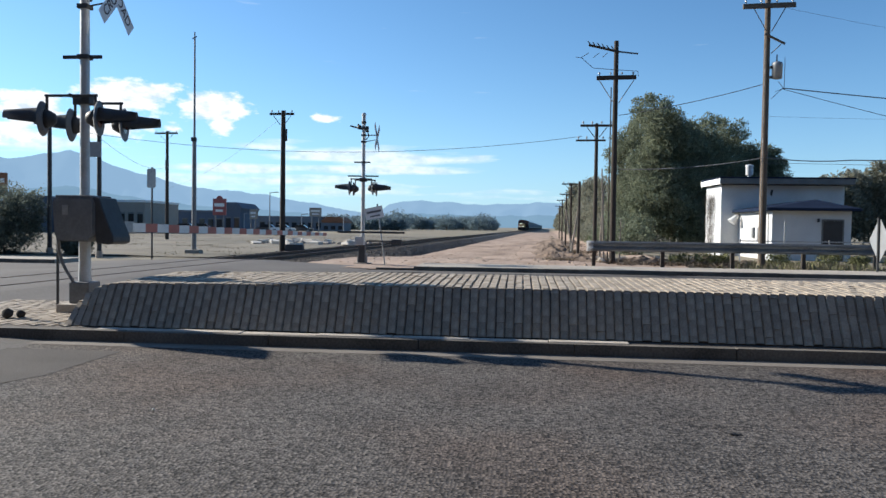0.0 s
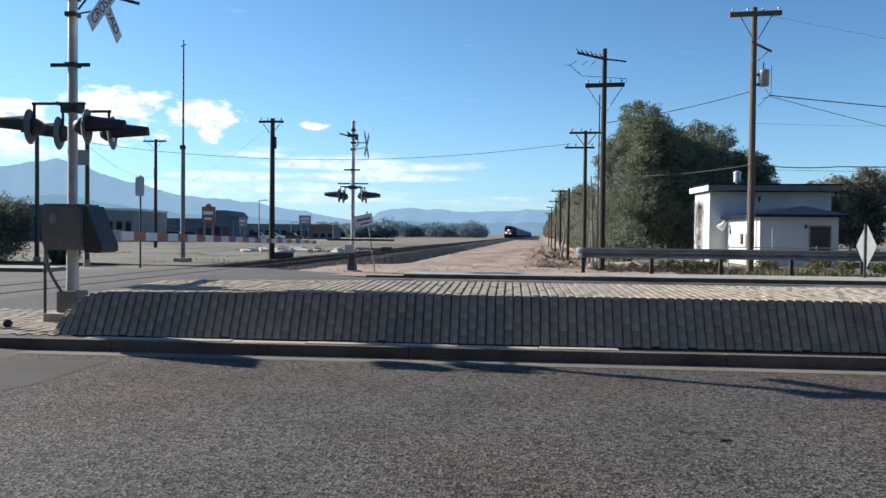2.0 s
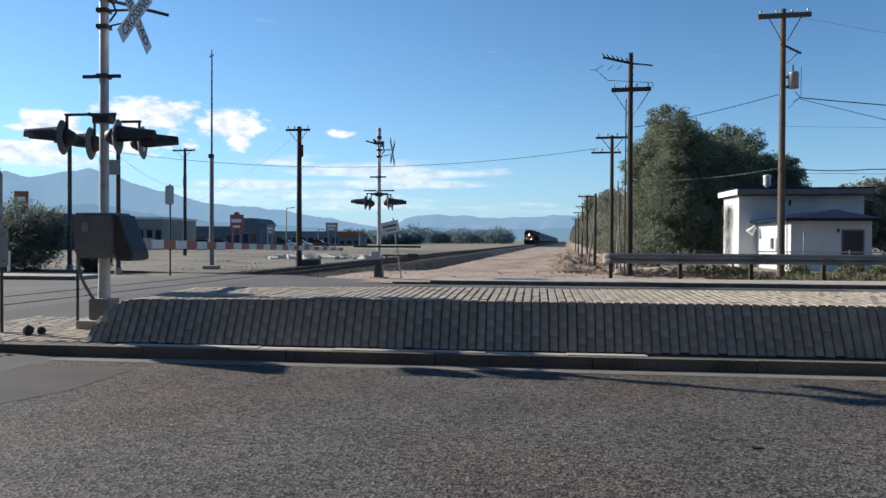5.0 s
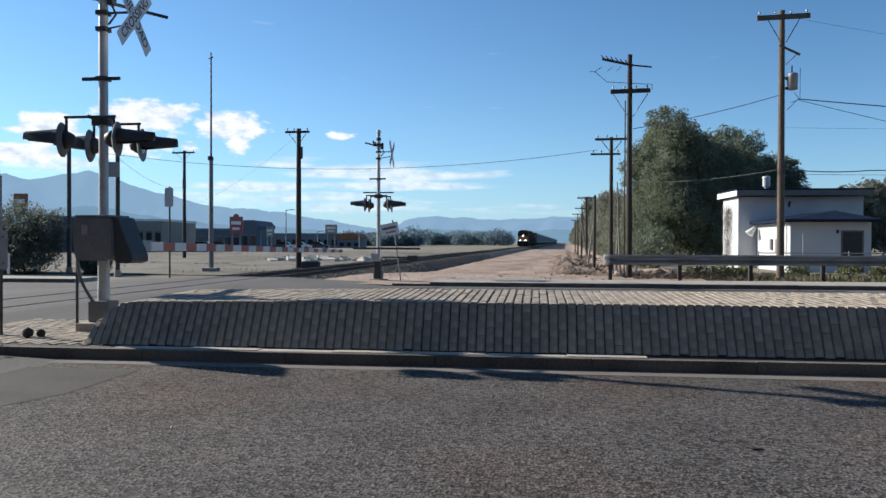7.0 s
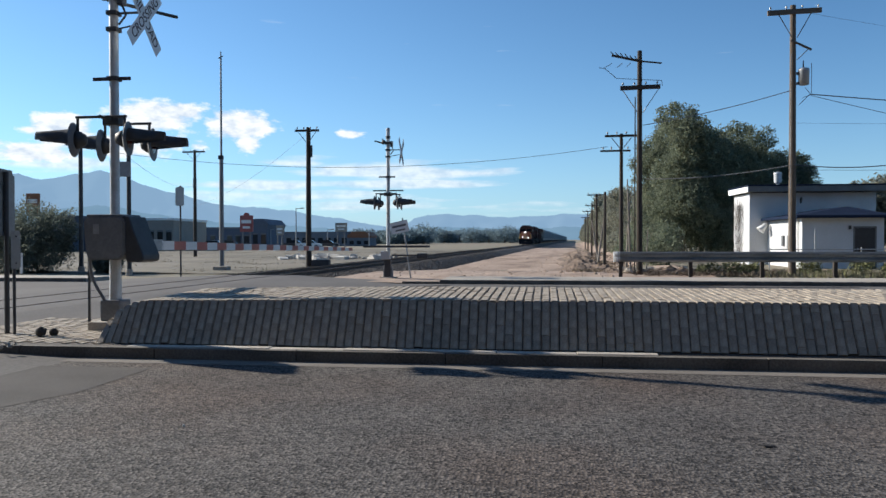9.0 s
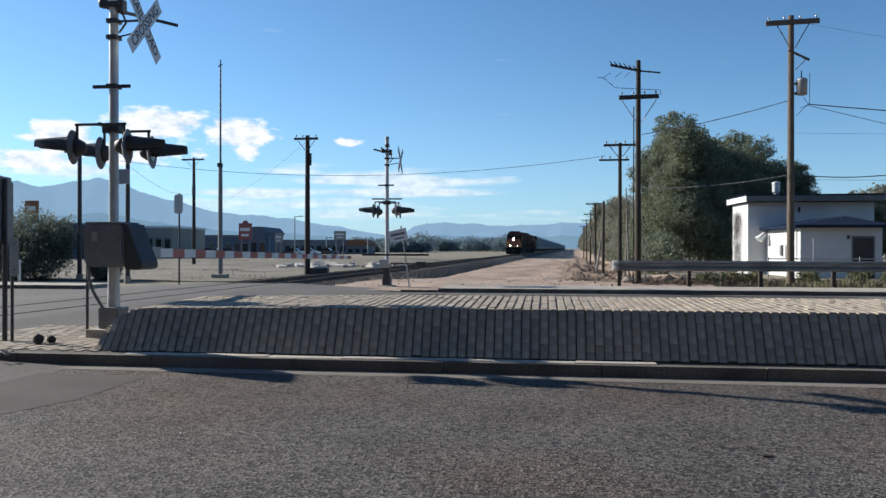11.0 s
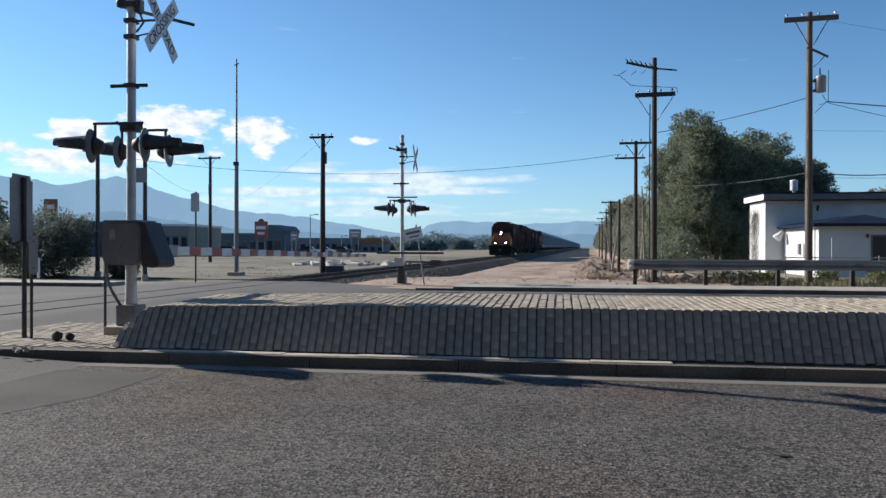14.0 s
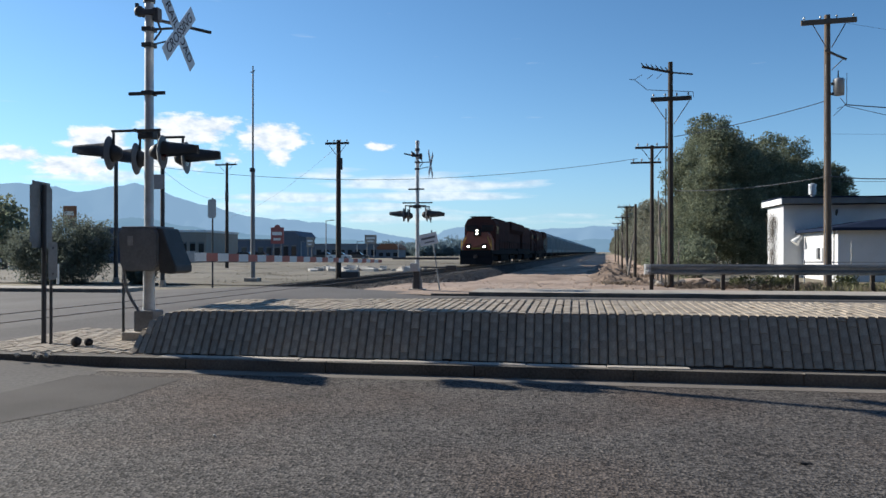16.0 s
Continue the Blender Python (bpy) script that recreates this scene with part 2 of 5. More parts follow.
SLATE = mat("blue_roofing", (0.022, 0.033, 0.062), (0.014, 0.021, 0.04), 0.95, 1, 12, 0.3, spec=0.02)
FASCIA = mat("weathered_fascia", (0.2, 0.2, 0.195), (0.12, 0.12, 0.118), 0.8, 2, 20, 0.2)
DOOR = mat("dark_door", (0.045, 0.04, 0.04), (0.03, 0.027, 0.027), 0.6, 3, 20, 0.1)
SIGN_BACK = mat("sign_back", (0.4, 0.41, 0.42), (0.3, 0.31, 0.32), 0.45, 3, 20, 0.05, metal=0.5)
DULL = mat("dull_sign_back", (0.24, 0.25, 0.26), (0.17, 0.178, 0.185), 0.6, 3, 20, 0.05, metal=0.3)
SIGN_WHITE = mat("sign_white", (0.78, 0.79, 0.8), (0.7, 0.71, 0.72), 0.5, 3, 20, 0.03)
# maroon darkened to carry the shade on the train's visible side
MAROON = mat("shaded_maroon", (0.085, 0.04, 0.034), (0.05, 0.028, 0.026), 0.9, 0.8, 8, 0.1, spec=0.1)
SOOT = mat("sooty_black", (0.02, 0.021, 0.024), (0.012, 0.013, 0.015), 0.9, 1, 8, 0.1, spec=0.15)
ORANGE = mat("loco_orange", (0.4, 0.105, 0.045), (0.26, 0.07, 0.035), 0.5, 0.8, 8, 0.1)
# wagon grey raised towards pale blue, haze painted in
HOPPER = mat("hazed_hopper_grey", (0.34, 0.395, 0.415), (0.22, 0.26, 0.275), 0.85, 0.5, 6, 0.2, spread=0.12)
BLOCKER_DARK = mat("sky_blocker_dark", (0.075, 0.06, 0.052), (0.045, 0.037, 0.033), 0.9, 1, 14, 0.3)
GLASS = mat("dark_glass", (0.02, 0.024, 0.03), (0.015, 0.018, 0.022), 0.08, 2, 10, 0.0)
HEADLIGHT = glow("headlight", (1.0, 0.93, 0.78), 14)


# ---- mesh helpers ----
def part(name, bm, material, parent=None, label="", m=None, smooth=False):
    me = bpy.data.meshes.new(name)
    bm.to_mesh(me)
    bm.free()
    for mt in (material if isinstance(material, (list, tuple)) else [material]):
        me.materials.append(mt)
    if smooth:
        me.polygons.foreach_set("use_smooth", [True] * len(me.polygons))
    ob = new(name, me)
    if parent:
        ob.parent = parent
    if m is not None:
        ob.matrix_basis = m
    if label:
        ob["label"] = label
    return ob


def empty(name, m, label="", category="", group="", kind=""):
    ob = new(name)
    ob.empty_display_size = 0.3
    ob.matrix_basis = m
    return tagged(ob, label, category, group, kind)


def box(bm, x0, x1, y0, y1, z0, z1, bevel=0.0):
    r = bmesh.ops.create_cube(bm, size=1)
    for v in r["verts"]:
        v.co = Vector(((x0, x1)[v.co.x > 0], (y0, y1)[v.co.y > 0], (z0, z1)[v.co.z > 0]))
    if bevel:
        edges = {e for v in r["verts"] for e in v.link_edges}
        bmesh.ops.bevel(bm, geom=list(edges), offset=bevel, segments=2, affect="EDGES", profile=0.6)
    return bm


def B(x0, x1, y0, y1, z0, z1, bevel=0.0):
    return box(bmesh.new(), x0, x1, y0, y1, z0, z1, bevel)


def tube(bm, a, b, r0, r1=None, n=12):
    a, b = Vector(a), Vector(b)
    d = b - a
    m = Matrix.Translation((a + b) / 2) @ d.to_track_quat("Z", "Y").to_matrix().to_4x4()
    bmesh.ops.create_cone(bm, cap_ends=True, segments=n, radius1=r0, radius2=r0 if r1 is None else r1, depth=d.length, matrix=m)
    return bm


def C(a, b, r0, r1=None, n=12):
    return tube(bmesh.new(), a, b, r0, r1, n)


def lathe(bm, profile, m=Matrix(), n=20):
    """profile: (radius, z) pairs turned about z."""
    rings = [[bm.verts.new(m @ Vector((r * math.cos(TAU * i / n), r * math.sin(TAU * i / n), z))) for i in range(n)] for r, z in profile]
    for p, q in zip(rings, rings[1:]):
        for i in range(n):
            bm.faces.new((p[i], p[(i + 1) % n], q[(i + 1) % n], q[i]))
    bm.faces.new(rings[0][::-1])
    bm.faces.new(rings[-1])
    return bm


def prism(bm, outline, a, b, m=Matrix()):
    """An outline in x, z pulled from y = a to y = b."""
    p = [bm.verts.new(m @ Vector((x, a, z))) for x, z in outline]
    q = [bm.verts.new(m @ Vector((x, b, z))) for x, z in outline]
    k = len(outline)
    for i in range(k):
        bm.faces.new((p[i], p[(i + 1) % k], q[(i + 1) % k], q[i]))
    bm.faces.new(p[::-1])
    bm.faces.new(q)
    bmesh.ops.recalc_face_normals(bm, faces=bm.faces)
    return bm


def wire(name, a, b, sag, r=0.012, label="black overhead cable strung between poles", parent=None):
    cu = bpy.data.curves.new(name, "CURVE")
    cu.dimensions, cu.bevel_depth, cu.bevel_resolution = "3D", r, 1
    sp = cu.splines.new("POLY")
    k = 24
    sp.points.add(k)
    a, b = Vector(a), Vector(b)
    for i in range(k + 1):
        f = i / k
        p = a.lerp(b, f) - Vector((0, 0, sag * 4 * f * (1 - f)))
        sp.points[i].co = (*p, 1)
    cu.materials.append(BLACK)
    ob = new(name, cu)
    if parent:
        ob.parent = parent
        return ob
    return tagged(ob, label, "cable", "overhead cables")


ROAD_TURN, TRACK_TURN = 5.7, 7.75
ROAD = pose(0, 0, 0, 0, 0, -ROAD_TURN)      # u along the road, v away across it
TRACK = pose(0, 0, 0, 0, 0, -TRACK_TURN)    # o across the track, s along it
RAIL_Z, TRACK_O = 0.19, -11.7


def road_uv(x, y):
    p = ROAD.inverted() @ Vector((x, y, 0))
    return p.x, p.y


# ---- ground, roads, kerbs ----
def sheet(name, x0, x1, y0, y1, z, material, m=Matrix(), nx=1, ny=1, rough=0.0, label="", kind="structure", thick=0.0):
    bm = bmesh.new()
    g = [[bm.verts.new((x0 + (x1 - x0) * i / nx, y0 + (y1 - y0) * j / ny, z + rough * noise.noise(Vector((i * 0.6, j * 0.6, z * 7 + x0))))) for i in range(nx + 1)] for j in range(ny + 1)]
    for j in range(ny):
        for i in range(nx):
            bm.faces.new((g[j][i], g[j][i + 1], g[j + 1][i + 1], g[j + 1][i]))
    ob = part(name, bm, material, None, "", m)
    return tagged(ob, label, "", "", kind)


def plain():
    """Flat land; beside the track the service road lies lower."""
    bm = bmesh.new()
    os_, ss = (-4800, -400, -14.8, -10.1, -9.8, 2.2, 5.0, 400, 4800), (-300, 0, 31, 56, 200, 900, 1000, 4900)
    g = [[bm.verts.new((o, s, -0.62 if -9.9 < o < 3 and 50 < s < 950 else -0.06)) for o in os_] for s in ss]
    for p, q in zip(g, g[1:]):
        for i in range(len(os_) - 1):
            bm.faces.new((p[i], p[i + 1], q[i + 1], q[i]))
    tagged(part("ground", bm, DRY_GRASS, None, "", TRACK), "flat dry grassland reaching to the far hills", "", "", "structure")


def dip(o, s):
    """Height of the service road: it falls away from the street and rises again to the trees."""
    f = min(1, max(0, (s - 32) / 22))
    f = f * f * (3 - 2 * f)
    side = min(1, max(0, (4.8 - o) / 2.6))
    return -0.52 * f * side


def service_road():
    bm = bmesh.new()
    nx, ny = 34, 170
    rows = []
    for j in range(ny + 1):
        s = 26.2 + 420 * (j / ny) ** 2
        row = []
        for i in range(nx + 1):
            o = -9.3 + 14.8 * i / nx
            ruts = -0.03 * math.exp(-((o + 4.6) / 0.35) ** 2) - 0.03 * math.exp(-((o + 2.7) / 0.35) ** 2)
            row.append(bm.verts.new((o, s, 0.012 + dip(o, s) + ruts + 0.05 * noise.noise(Vector((o * 0.8, s * 0.5, 0))) + 0.02 * noise.noise(Vector((o * 3, s * 1.5, 5))))))
        rows.append(row)
    for p, q in zip(rows, rows[1:]):
        for i in range(nx):
            bm.faces.new((p[i], p[i + 1], q[i + 1], q[i]))
    tagged(part("ground_dirt_road", bm, DIRT_ROAD, None, "", TRACK, True), "rutted pinkish dirt service road beside the track", "", "", "structure")


plain()
service_road()
# unseen wall added behind the camera, cuts the sky's fill light
tagged(part("wall_behind", B(-70, 70, -11.5, -11.0, -0.1, 18), BLOCKER_DARK, None, "", ROAD), "plain dark unseen wall added behind the camera to block sky light", "", "", "structure")
sheet("road", -90, 90, -10.98, 9.2, 0.0, ASPHALT, ROAD, label="coarse grey-brown asphalt carriageway").name = "road_near"
sheet("road", -90, 90, 12.72, 26.1, -0.004, ASPHALT_FAR, ROAD, label="worn grey asphalt carriageway past the median").name = "road_far"
sheet("ground", -70, -15, 33, 120, -0.01, LOT, TRACK, 30, 40, 0.04, label="bare dusty lot beside the track").name = "ground_lot"


def hump():
    """The carriageways rise to the rails at the crossing."""
    bm = bmesh.new()
    prof = [(-5.5, 0.0), (-2.3, RAIL_Z - 0.06), (-1.6, RAIL_Z - 0.012), (1.6, RAIL_Z - 0.012), (2.3, RAIL_Z - 0.06), (5.5, 0.0)]
    rows = [[bm.verts.new((TRACK_O + x, s, z)) for x, z in prof] for s in (-10, 27.6)]
    for i in range(len(prof) - 1):
        bm.faces.new((rows[0][i], rows[0][i + 1], rows[1][i + 1], rows[1][i]))
    return tagged(part("road_crossing", bm, ASPHALT_FAR, None, "", TRACK), "worn asphalt hump with rails set into it", "", "", "structure")


hump()


def kerb(name, u0, u1, v0, v1, z, step=3.0, label=""):
    top = empty(name, ROAD, label, "", "", "structure")
    u, i = u0, 0
    while u < u1:
        e = min(u + step, u1)
        part("kerb_stone", B(u + 0.003, e - 0.003, v0, v1, -0.05, z + random.uniform(-0.004, 0.004), 0.01), KERB, top)
        u = e
    return top


kerb("kerb_near", -8.6, 20, 9.2, 9.3, 0.14, 1.85, "long concrete kerb edging the median, chipped")
tagged(part("gutter", B(-60, 40, 8.88, 9.197, -0.05, 0.004), GUTTER, None, "", ROAD), "pale concrete gutter strip along the kerb", "", "", "structure")
kerb("kerb_far", -3.6, 60, 26.1, 26.28, 0.13, 3.0, "concrete kerb past the far carriageway")
kerb("kerb_end", -4.9, -3.605, 26.1, 26.28, 0.07, 0.65, "low sunken end of a concrete kerb")
kerb("kerb_left", -70, -16.6, 26.1, 26.28, 0.13, 3.0, "concrete kerb past the far carriageway")
tagged(part("pavement_far", B(-3.6, 60, 26.285, 28.9, -0.05, 0.125), CONCRETE, None, "", ROAD), "pale dusty concrete footway behind the kerb", "", "", "structure")
tagged(part("pavement_left", B(-70, -16.6, 26.285, 28.2, -0.05, 0.125), CONCRETE, None, "", ROAD), "pale concrete footway behind the kerb", "", "", "structure")


def tar_seam(points, width):
    """A crooked dark strip on the far carriageway."""
    bm = bmesh.new()
    pts = [Vector((x, y, 0)) for x, y in points]
    rows = []
    for i, p in enumerate(pts):
        d = (pts[min(i + 1, len(pts) - 1)] - pts[max(i - 1, 0)]).normalized()
        n = Vector((-d.y, d.x, 0)) * width * random.uniform(0.35, 0.65)
        rows.append([bm.verts.new((*(p + n).xy, 0.0065)), bm.verts.new((*(p - n).xy, 0.0065))])
    for a, b in zip(rows, rows[1:]):
        bm.faces.new((a[0], a[1], b[1], b[0]))
    tagged(part("tar_seam", bm, SOOT, None, ""), "dark crooked strip on the worn asphalt", "", "", "structure")


DARK_STRIPS = ([((-5.5, 24.0), (-4.2, 24.5), (-3.0, 24.4), (-1.8, 24.8), (-0.6, 25.3)), 0.22], [((1.0, 24.6), (2.4, 24.75), (3.9, 24.6), (5.8, 24.7), (7.5, 24.45), (12, 24.2)), 0.16],
       [((-7.0, 23.4), (-5.6, 24.7), (-4.4, 25.1), (-3.4, 25.7)), 0.18])
for pts, w in DARK_STRIPS:
    tar_seam(pts, w)


# ---- median ----
FACE0, FACE1, TOP_Z, BACK = 9.56, 9.86, 0.722, 11.95
END0, END1 = -5.95, -5.3


def lift(u):
    """How far the mound has risen at u: it tapers down at its end."""
    f = min(1, max(0, (u - END0) / (END1 - END0)))
    return (f * (2 - f)) ** 0.5 * (0.93 + 0.07 * min(1, max(0, (u - END1) / 3)))


def profile_point(u, d):
    """A point d metres up the mound's outline from the kerb, and the outline's direction there."""
    h = lift(u)
    a, b, c = Vector((FACE0, 0.145)), Vector((FACE1, 0.145 + (TOP_Z - 0.145) * h)), Vector((BACK, 0.145 + (TOP_Z - 0.105) * h))
    l1 = (b - a).length
    p, q = (a, b) if d < l1 else (b, c)
    t = (q - p).normalized()
    return p + t * (d if d < l1 else d - l1), t, l1


def median():
    top = empty("median", ROAD, "raised median of sandy brick pavers with a steep shaded face", "", "", "structure")
    bm = bmesh.new()
    us = [END0 + 0.02, -5.88, -5.8, -5.68, -5.5, END1, -4.5, -3.5, -2, 0, 5, 10, 20]
    rows = []
    for u in us:
        h = max(lift(u), 0.02)
        z1, z2 = 0.13 + (TOP_Z - 0.145) * h, 0.13 + (TOP_Z - 0.105) * h
        rows.append([bm.verts.new((u, v, z)) for v, z in ((FACE0 - 0.07, 0.0), (FACE0 - 0.07, 0.13), (FACE0 + 0.012, 0.13), (FACE1 + 0.012, z1), (BACK, z2), (BACK + 0.6, 0.0))])
    for p, q in zip(rows, rows[1:]):
        for i in range(5):
            bm.faces.new((p[i], p[i + 1], q[i + 1], q[i]))
    bm.faces.new(rows[0])
    bmesh.ops.recalc_face_normals(bm, faces=bm.faces)
    part("bedding", bm, MORTAR, top, "dark sand bedding between pavers")
    part("pad", B(-8.6, END0 + 0.6, 9.303, 12.7, -0.05, 0.135, 0.01), MORTAR, top, "dusty concrete island with paver rows")
    for i in range(7):
        u = -5.345 + i * 0.95
        part("edge_strip", B(u + 0.004, u + 0.946, 9.304, 9.486, -0.05, 0.145 + 0.004 * math.sin(i * 2.3), 0.008), PALE_EDGE, top, "pale narrow strip behind the kerb")
    part("edge_bed", B(1.31, 20, 9.304, 9.486, -0.05, 0.128), MORTAR, top, "dusty joint behind the kerb")
    part("back_edge", B(END0 + 0.6, 20, 12.56, 12.72, -0.05, 0.16, 0.015), KERB, top, "concrete edging")
    return top


MEDIAN = median()


# ---- track ----
def track():
    top = empty("railway_track", TRACK, "straight railway track on dark ballast", "railway track", "", "structure")
    bm = bmesh.new()
    prof = [(-3.1, -0.06), (-1.75, 0.0), (1.75, 0.0), (3.15, -0.1)]
    n = 160
    rows = []
    for j in range(n + 1):
        s = 27.6 + (1400 - 27.6) * (j / n) ** 2
        rows.append([bm.verts.new((TRACK_O + x + 0.12 * noise.noise(Vector((x, s, 0))), s, z + 0.02 + (dip(-6, s) * 1.05 if x > 3 else 0))) for x, z in prof])
    for p, q in zip(rows, rows[1:]):
        for i in range(3):
            bm.faces.new((p[i], p[i + 1], q[i + 1], q[i]))
    part("ballast_bed", bm, BALLAST, top, "dark crushed stone ballast")
    for side in (-1, 1):
        bm = bmesh.new()
        o = TRACK_O + side * 0.7525
        outline = [(-0.07, 0), (0.07, 0), (0.07, 0.015), (0.012, 0.03), (0.012, 0.12), (0.036, 0.13), (0.036, 0.165), (-0.036, 0.165), (-0.036, 0.13), (-0.012, 0.12), (-0.012, 0.03), (-0.07, 0.015)]
        prism(bm, [(o + x, RAIL_Z - 0.165 + z) for x, z in outline], -30, 1400)
        part("rail", bm, RAIL_STEEL, top, "rust-brown steel rail")
    me = None
    for i in range(220):
        s = 28 + i * 0.55
        if me is None:
            bm = B(-1.3, 1.3, -0.11, 0.11, -0.12, 0.0, 0.012)
            first = part("sleeper", bm, DARK_WOOD, top, "", pose(TRACK_O, s, 0.045))
            me = first.data
        else:
            ob = new("sleeper", me)
            ob.parent, ob.matrix_basis = top, pose(TRACK_O, s, 0.045, 0, 0, random.uniform(-1, 1))
    return top


track()


def ballast_stones():
    """Loose crushed stones over the shoulder and between the sleepers."""
    rng = np.random.default_rng(61)
    n = 9000
    x = rng.uniform(-2.6, 3.0, n)
    st = 27.8 + 70 * rng.random(n) ** 1.6
    z = np.array([0.03 if a < 1.75 else 0.03 + (-0.1 + dip(-6, b) * 1.05 - 0.0) * (a - 1.75) / 1.4 for a, b in zip(x, st)])
    base = np.array([(1, 0, 0), (0, 1, 0), (-1, 0, 0), (0, -1, 0), (0, 0, 0.8), (0, 0, -0.8)], float)
    tris = np.array([(0, 1, 4), (1, 2, 4), (2, 3, 4), (3, 0, 4), (1, 0, 5), (2, 1, 5), (3, 2, 5), (0, 3, 5)])
    size = rng.uniform(0.025, 0.07, n)
    v = base[None] * size[:, None, None] * rng.uniform(0.6, 1.3, (n, 6, 1)) + np.stack([TRACK_O + x, st, z], -1)[:, None]
    f = tris[None] + 6 * np.arange(n)[:, None, None]
    me = bpy.data.meshes.new("ballast_stones")
    me.from_pydata(v.reshape(-1, 3).tolist(), [], f.reshape(-1, 3).tolist())
    me.materials.append(STONE)
    ob = new("ballast_stones", me)
    ob.matrix_basis = TRACK
    tagged(ob, "loose grey crushed stones along the track", "ballast", "", "stuff")


STONE = mat("crushed_stone", (0.12, 0.107, 0.098), (0.045, 0.04, 0.037), 0.95, 4, 30, 0.3, spread=0.4)
ballast_stones()


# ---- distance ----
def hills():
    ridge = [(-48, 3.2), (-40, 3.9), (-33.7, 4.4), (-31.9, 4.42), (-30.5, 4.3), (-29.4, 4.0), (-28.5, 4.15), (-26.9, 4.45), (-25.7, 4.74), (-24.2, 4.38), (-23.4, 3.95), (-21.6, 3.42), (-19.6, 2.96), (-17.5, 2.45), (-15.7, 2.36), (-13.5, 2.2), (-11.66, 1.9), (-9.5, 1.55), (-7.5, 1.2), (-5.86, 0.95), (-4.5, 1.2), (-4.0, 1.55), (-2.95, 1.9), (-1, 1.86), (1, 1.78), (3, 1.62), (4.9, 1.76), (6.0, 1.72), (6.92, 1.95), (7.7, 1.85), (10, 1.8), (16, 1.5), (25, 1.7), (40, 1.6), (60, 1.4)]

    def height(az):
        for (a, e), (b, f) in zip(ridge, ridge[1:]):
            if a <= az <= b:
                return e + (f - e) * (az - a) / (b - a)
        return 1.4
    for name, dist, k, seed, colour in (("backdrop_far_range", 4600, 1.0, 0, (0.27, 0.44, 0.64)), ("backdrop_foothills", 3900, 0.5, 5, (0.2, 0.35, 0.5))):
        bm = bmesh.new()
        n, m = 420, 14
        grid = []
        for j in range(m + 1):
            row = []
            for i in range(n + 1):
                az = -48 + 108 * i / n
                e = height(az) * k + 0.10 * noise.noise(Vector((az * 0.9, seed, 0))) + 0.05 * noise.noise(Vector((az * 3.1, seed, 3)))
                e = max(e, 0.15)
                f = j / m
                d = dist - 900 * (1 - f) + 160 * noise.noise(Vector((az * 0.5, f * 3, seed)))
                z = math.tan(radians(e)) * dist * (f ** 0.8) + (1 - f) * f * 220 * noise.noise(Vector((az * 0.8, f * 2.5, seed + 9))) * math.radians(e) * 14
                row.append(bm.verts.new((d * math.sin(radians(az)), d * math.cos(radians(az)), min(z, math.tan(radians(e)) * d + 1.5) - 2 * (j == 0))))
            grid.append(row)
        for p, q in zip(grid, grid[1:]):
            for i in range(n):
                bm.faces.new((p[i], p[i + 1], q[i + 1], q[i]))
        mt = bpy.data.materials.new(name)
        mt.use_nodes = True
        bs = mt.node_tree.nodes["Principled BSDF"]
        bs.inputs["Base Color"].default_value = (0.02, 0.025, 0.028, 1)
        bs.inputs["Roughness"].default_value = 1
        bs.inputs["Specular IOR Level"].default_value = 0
        # blue emission stands for the distance haze over the slopes
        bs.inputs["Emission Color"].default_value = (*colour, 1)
        bs.inputs["Emission Strength"].default_value = HILL_HAZE_GLOW
        tagged(part(name, bm, mt, None, smooth=True), "mountain range on the horizon, its haze painted as blue glow", "", "", "structure")


HILL_HAZE_GLOW = 0.63
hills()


def text_mesh(name, body, size, material, m, parent):
    cu = bpy.data.curves.new(name, "FONT")
    cu.body, cu.size, cu.align_x, cu.align_y, cu.extrude = body, size, "CENTER", "CENTER", 0.002
    tmp = new(name, cu)
    me = bpy.data.meshes.new_from_object(tmp.evaluated_get(bpy.context.evaluated_depsgraph_get()))
    bpy.data.objects.remove(tmp)
    me.materials.clear()
    me.materials.append(material)
    ob = new(name, me)
    ob.parent, ob.matrix_basis = parent, m
    return ob


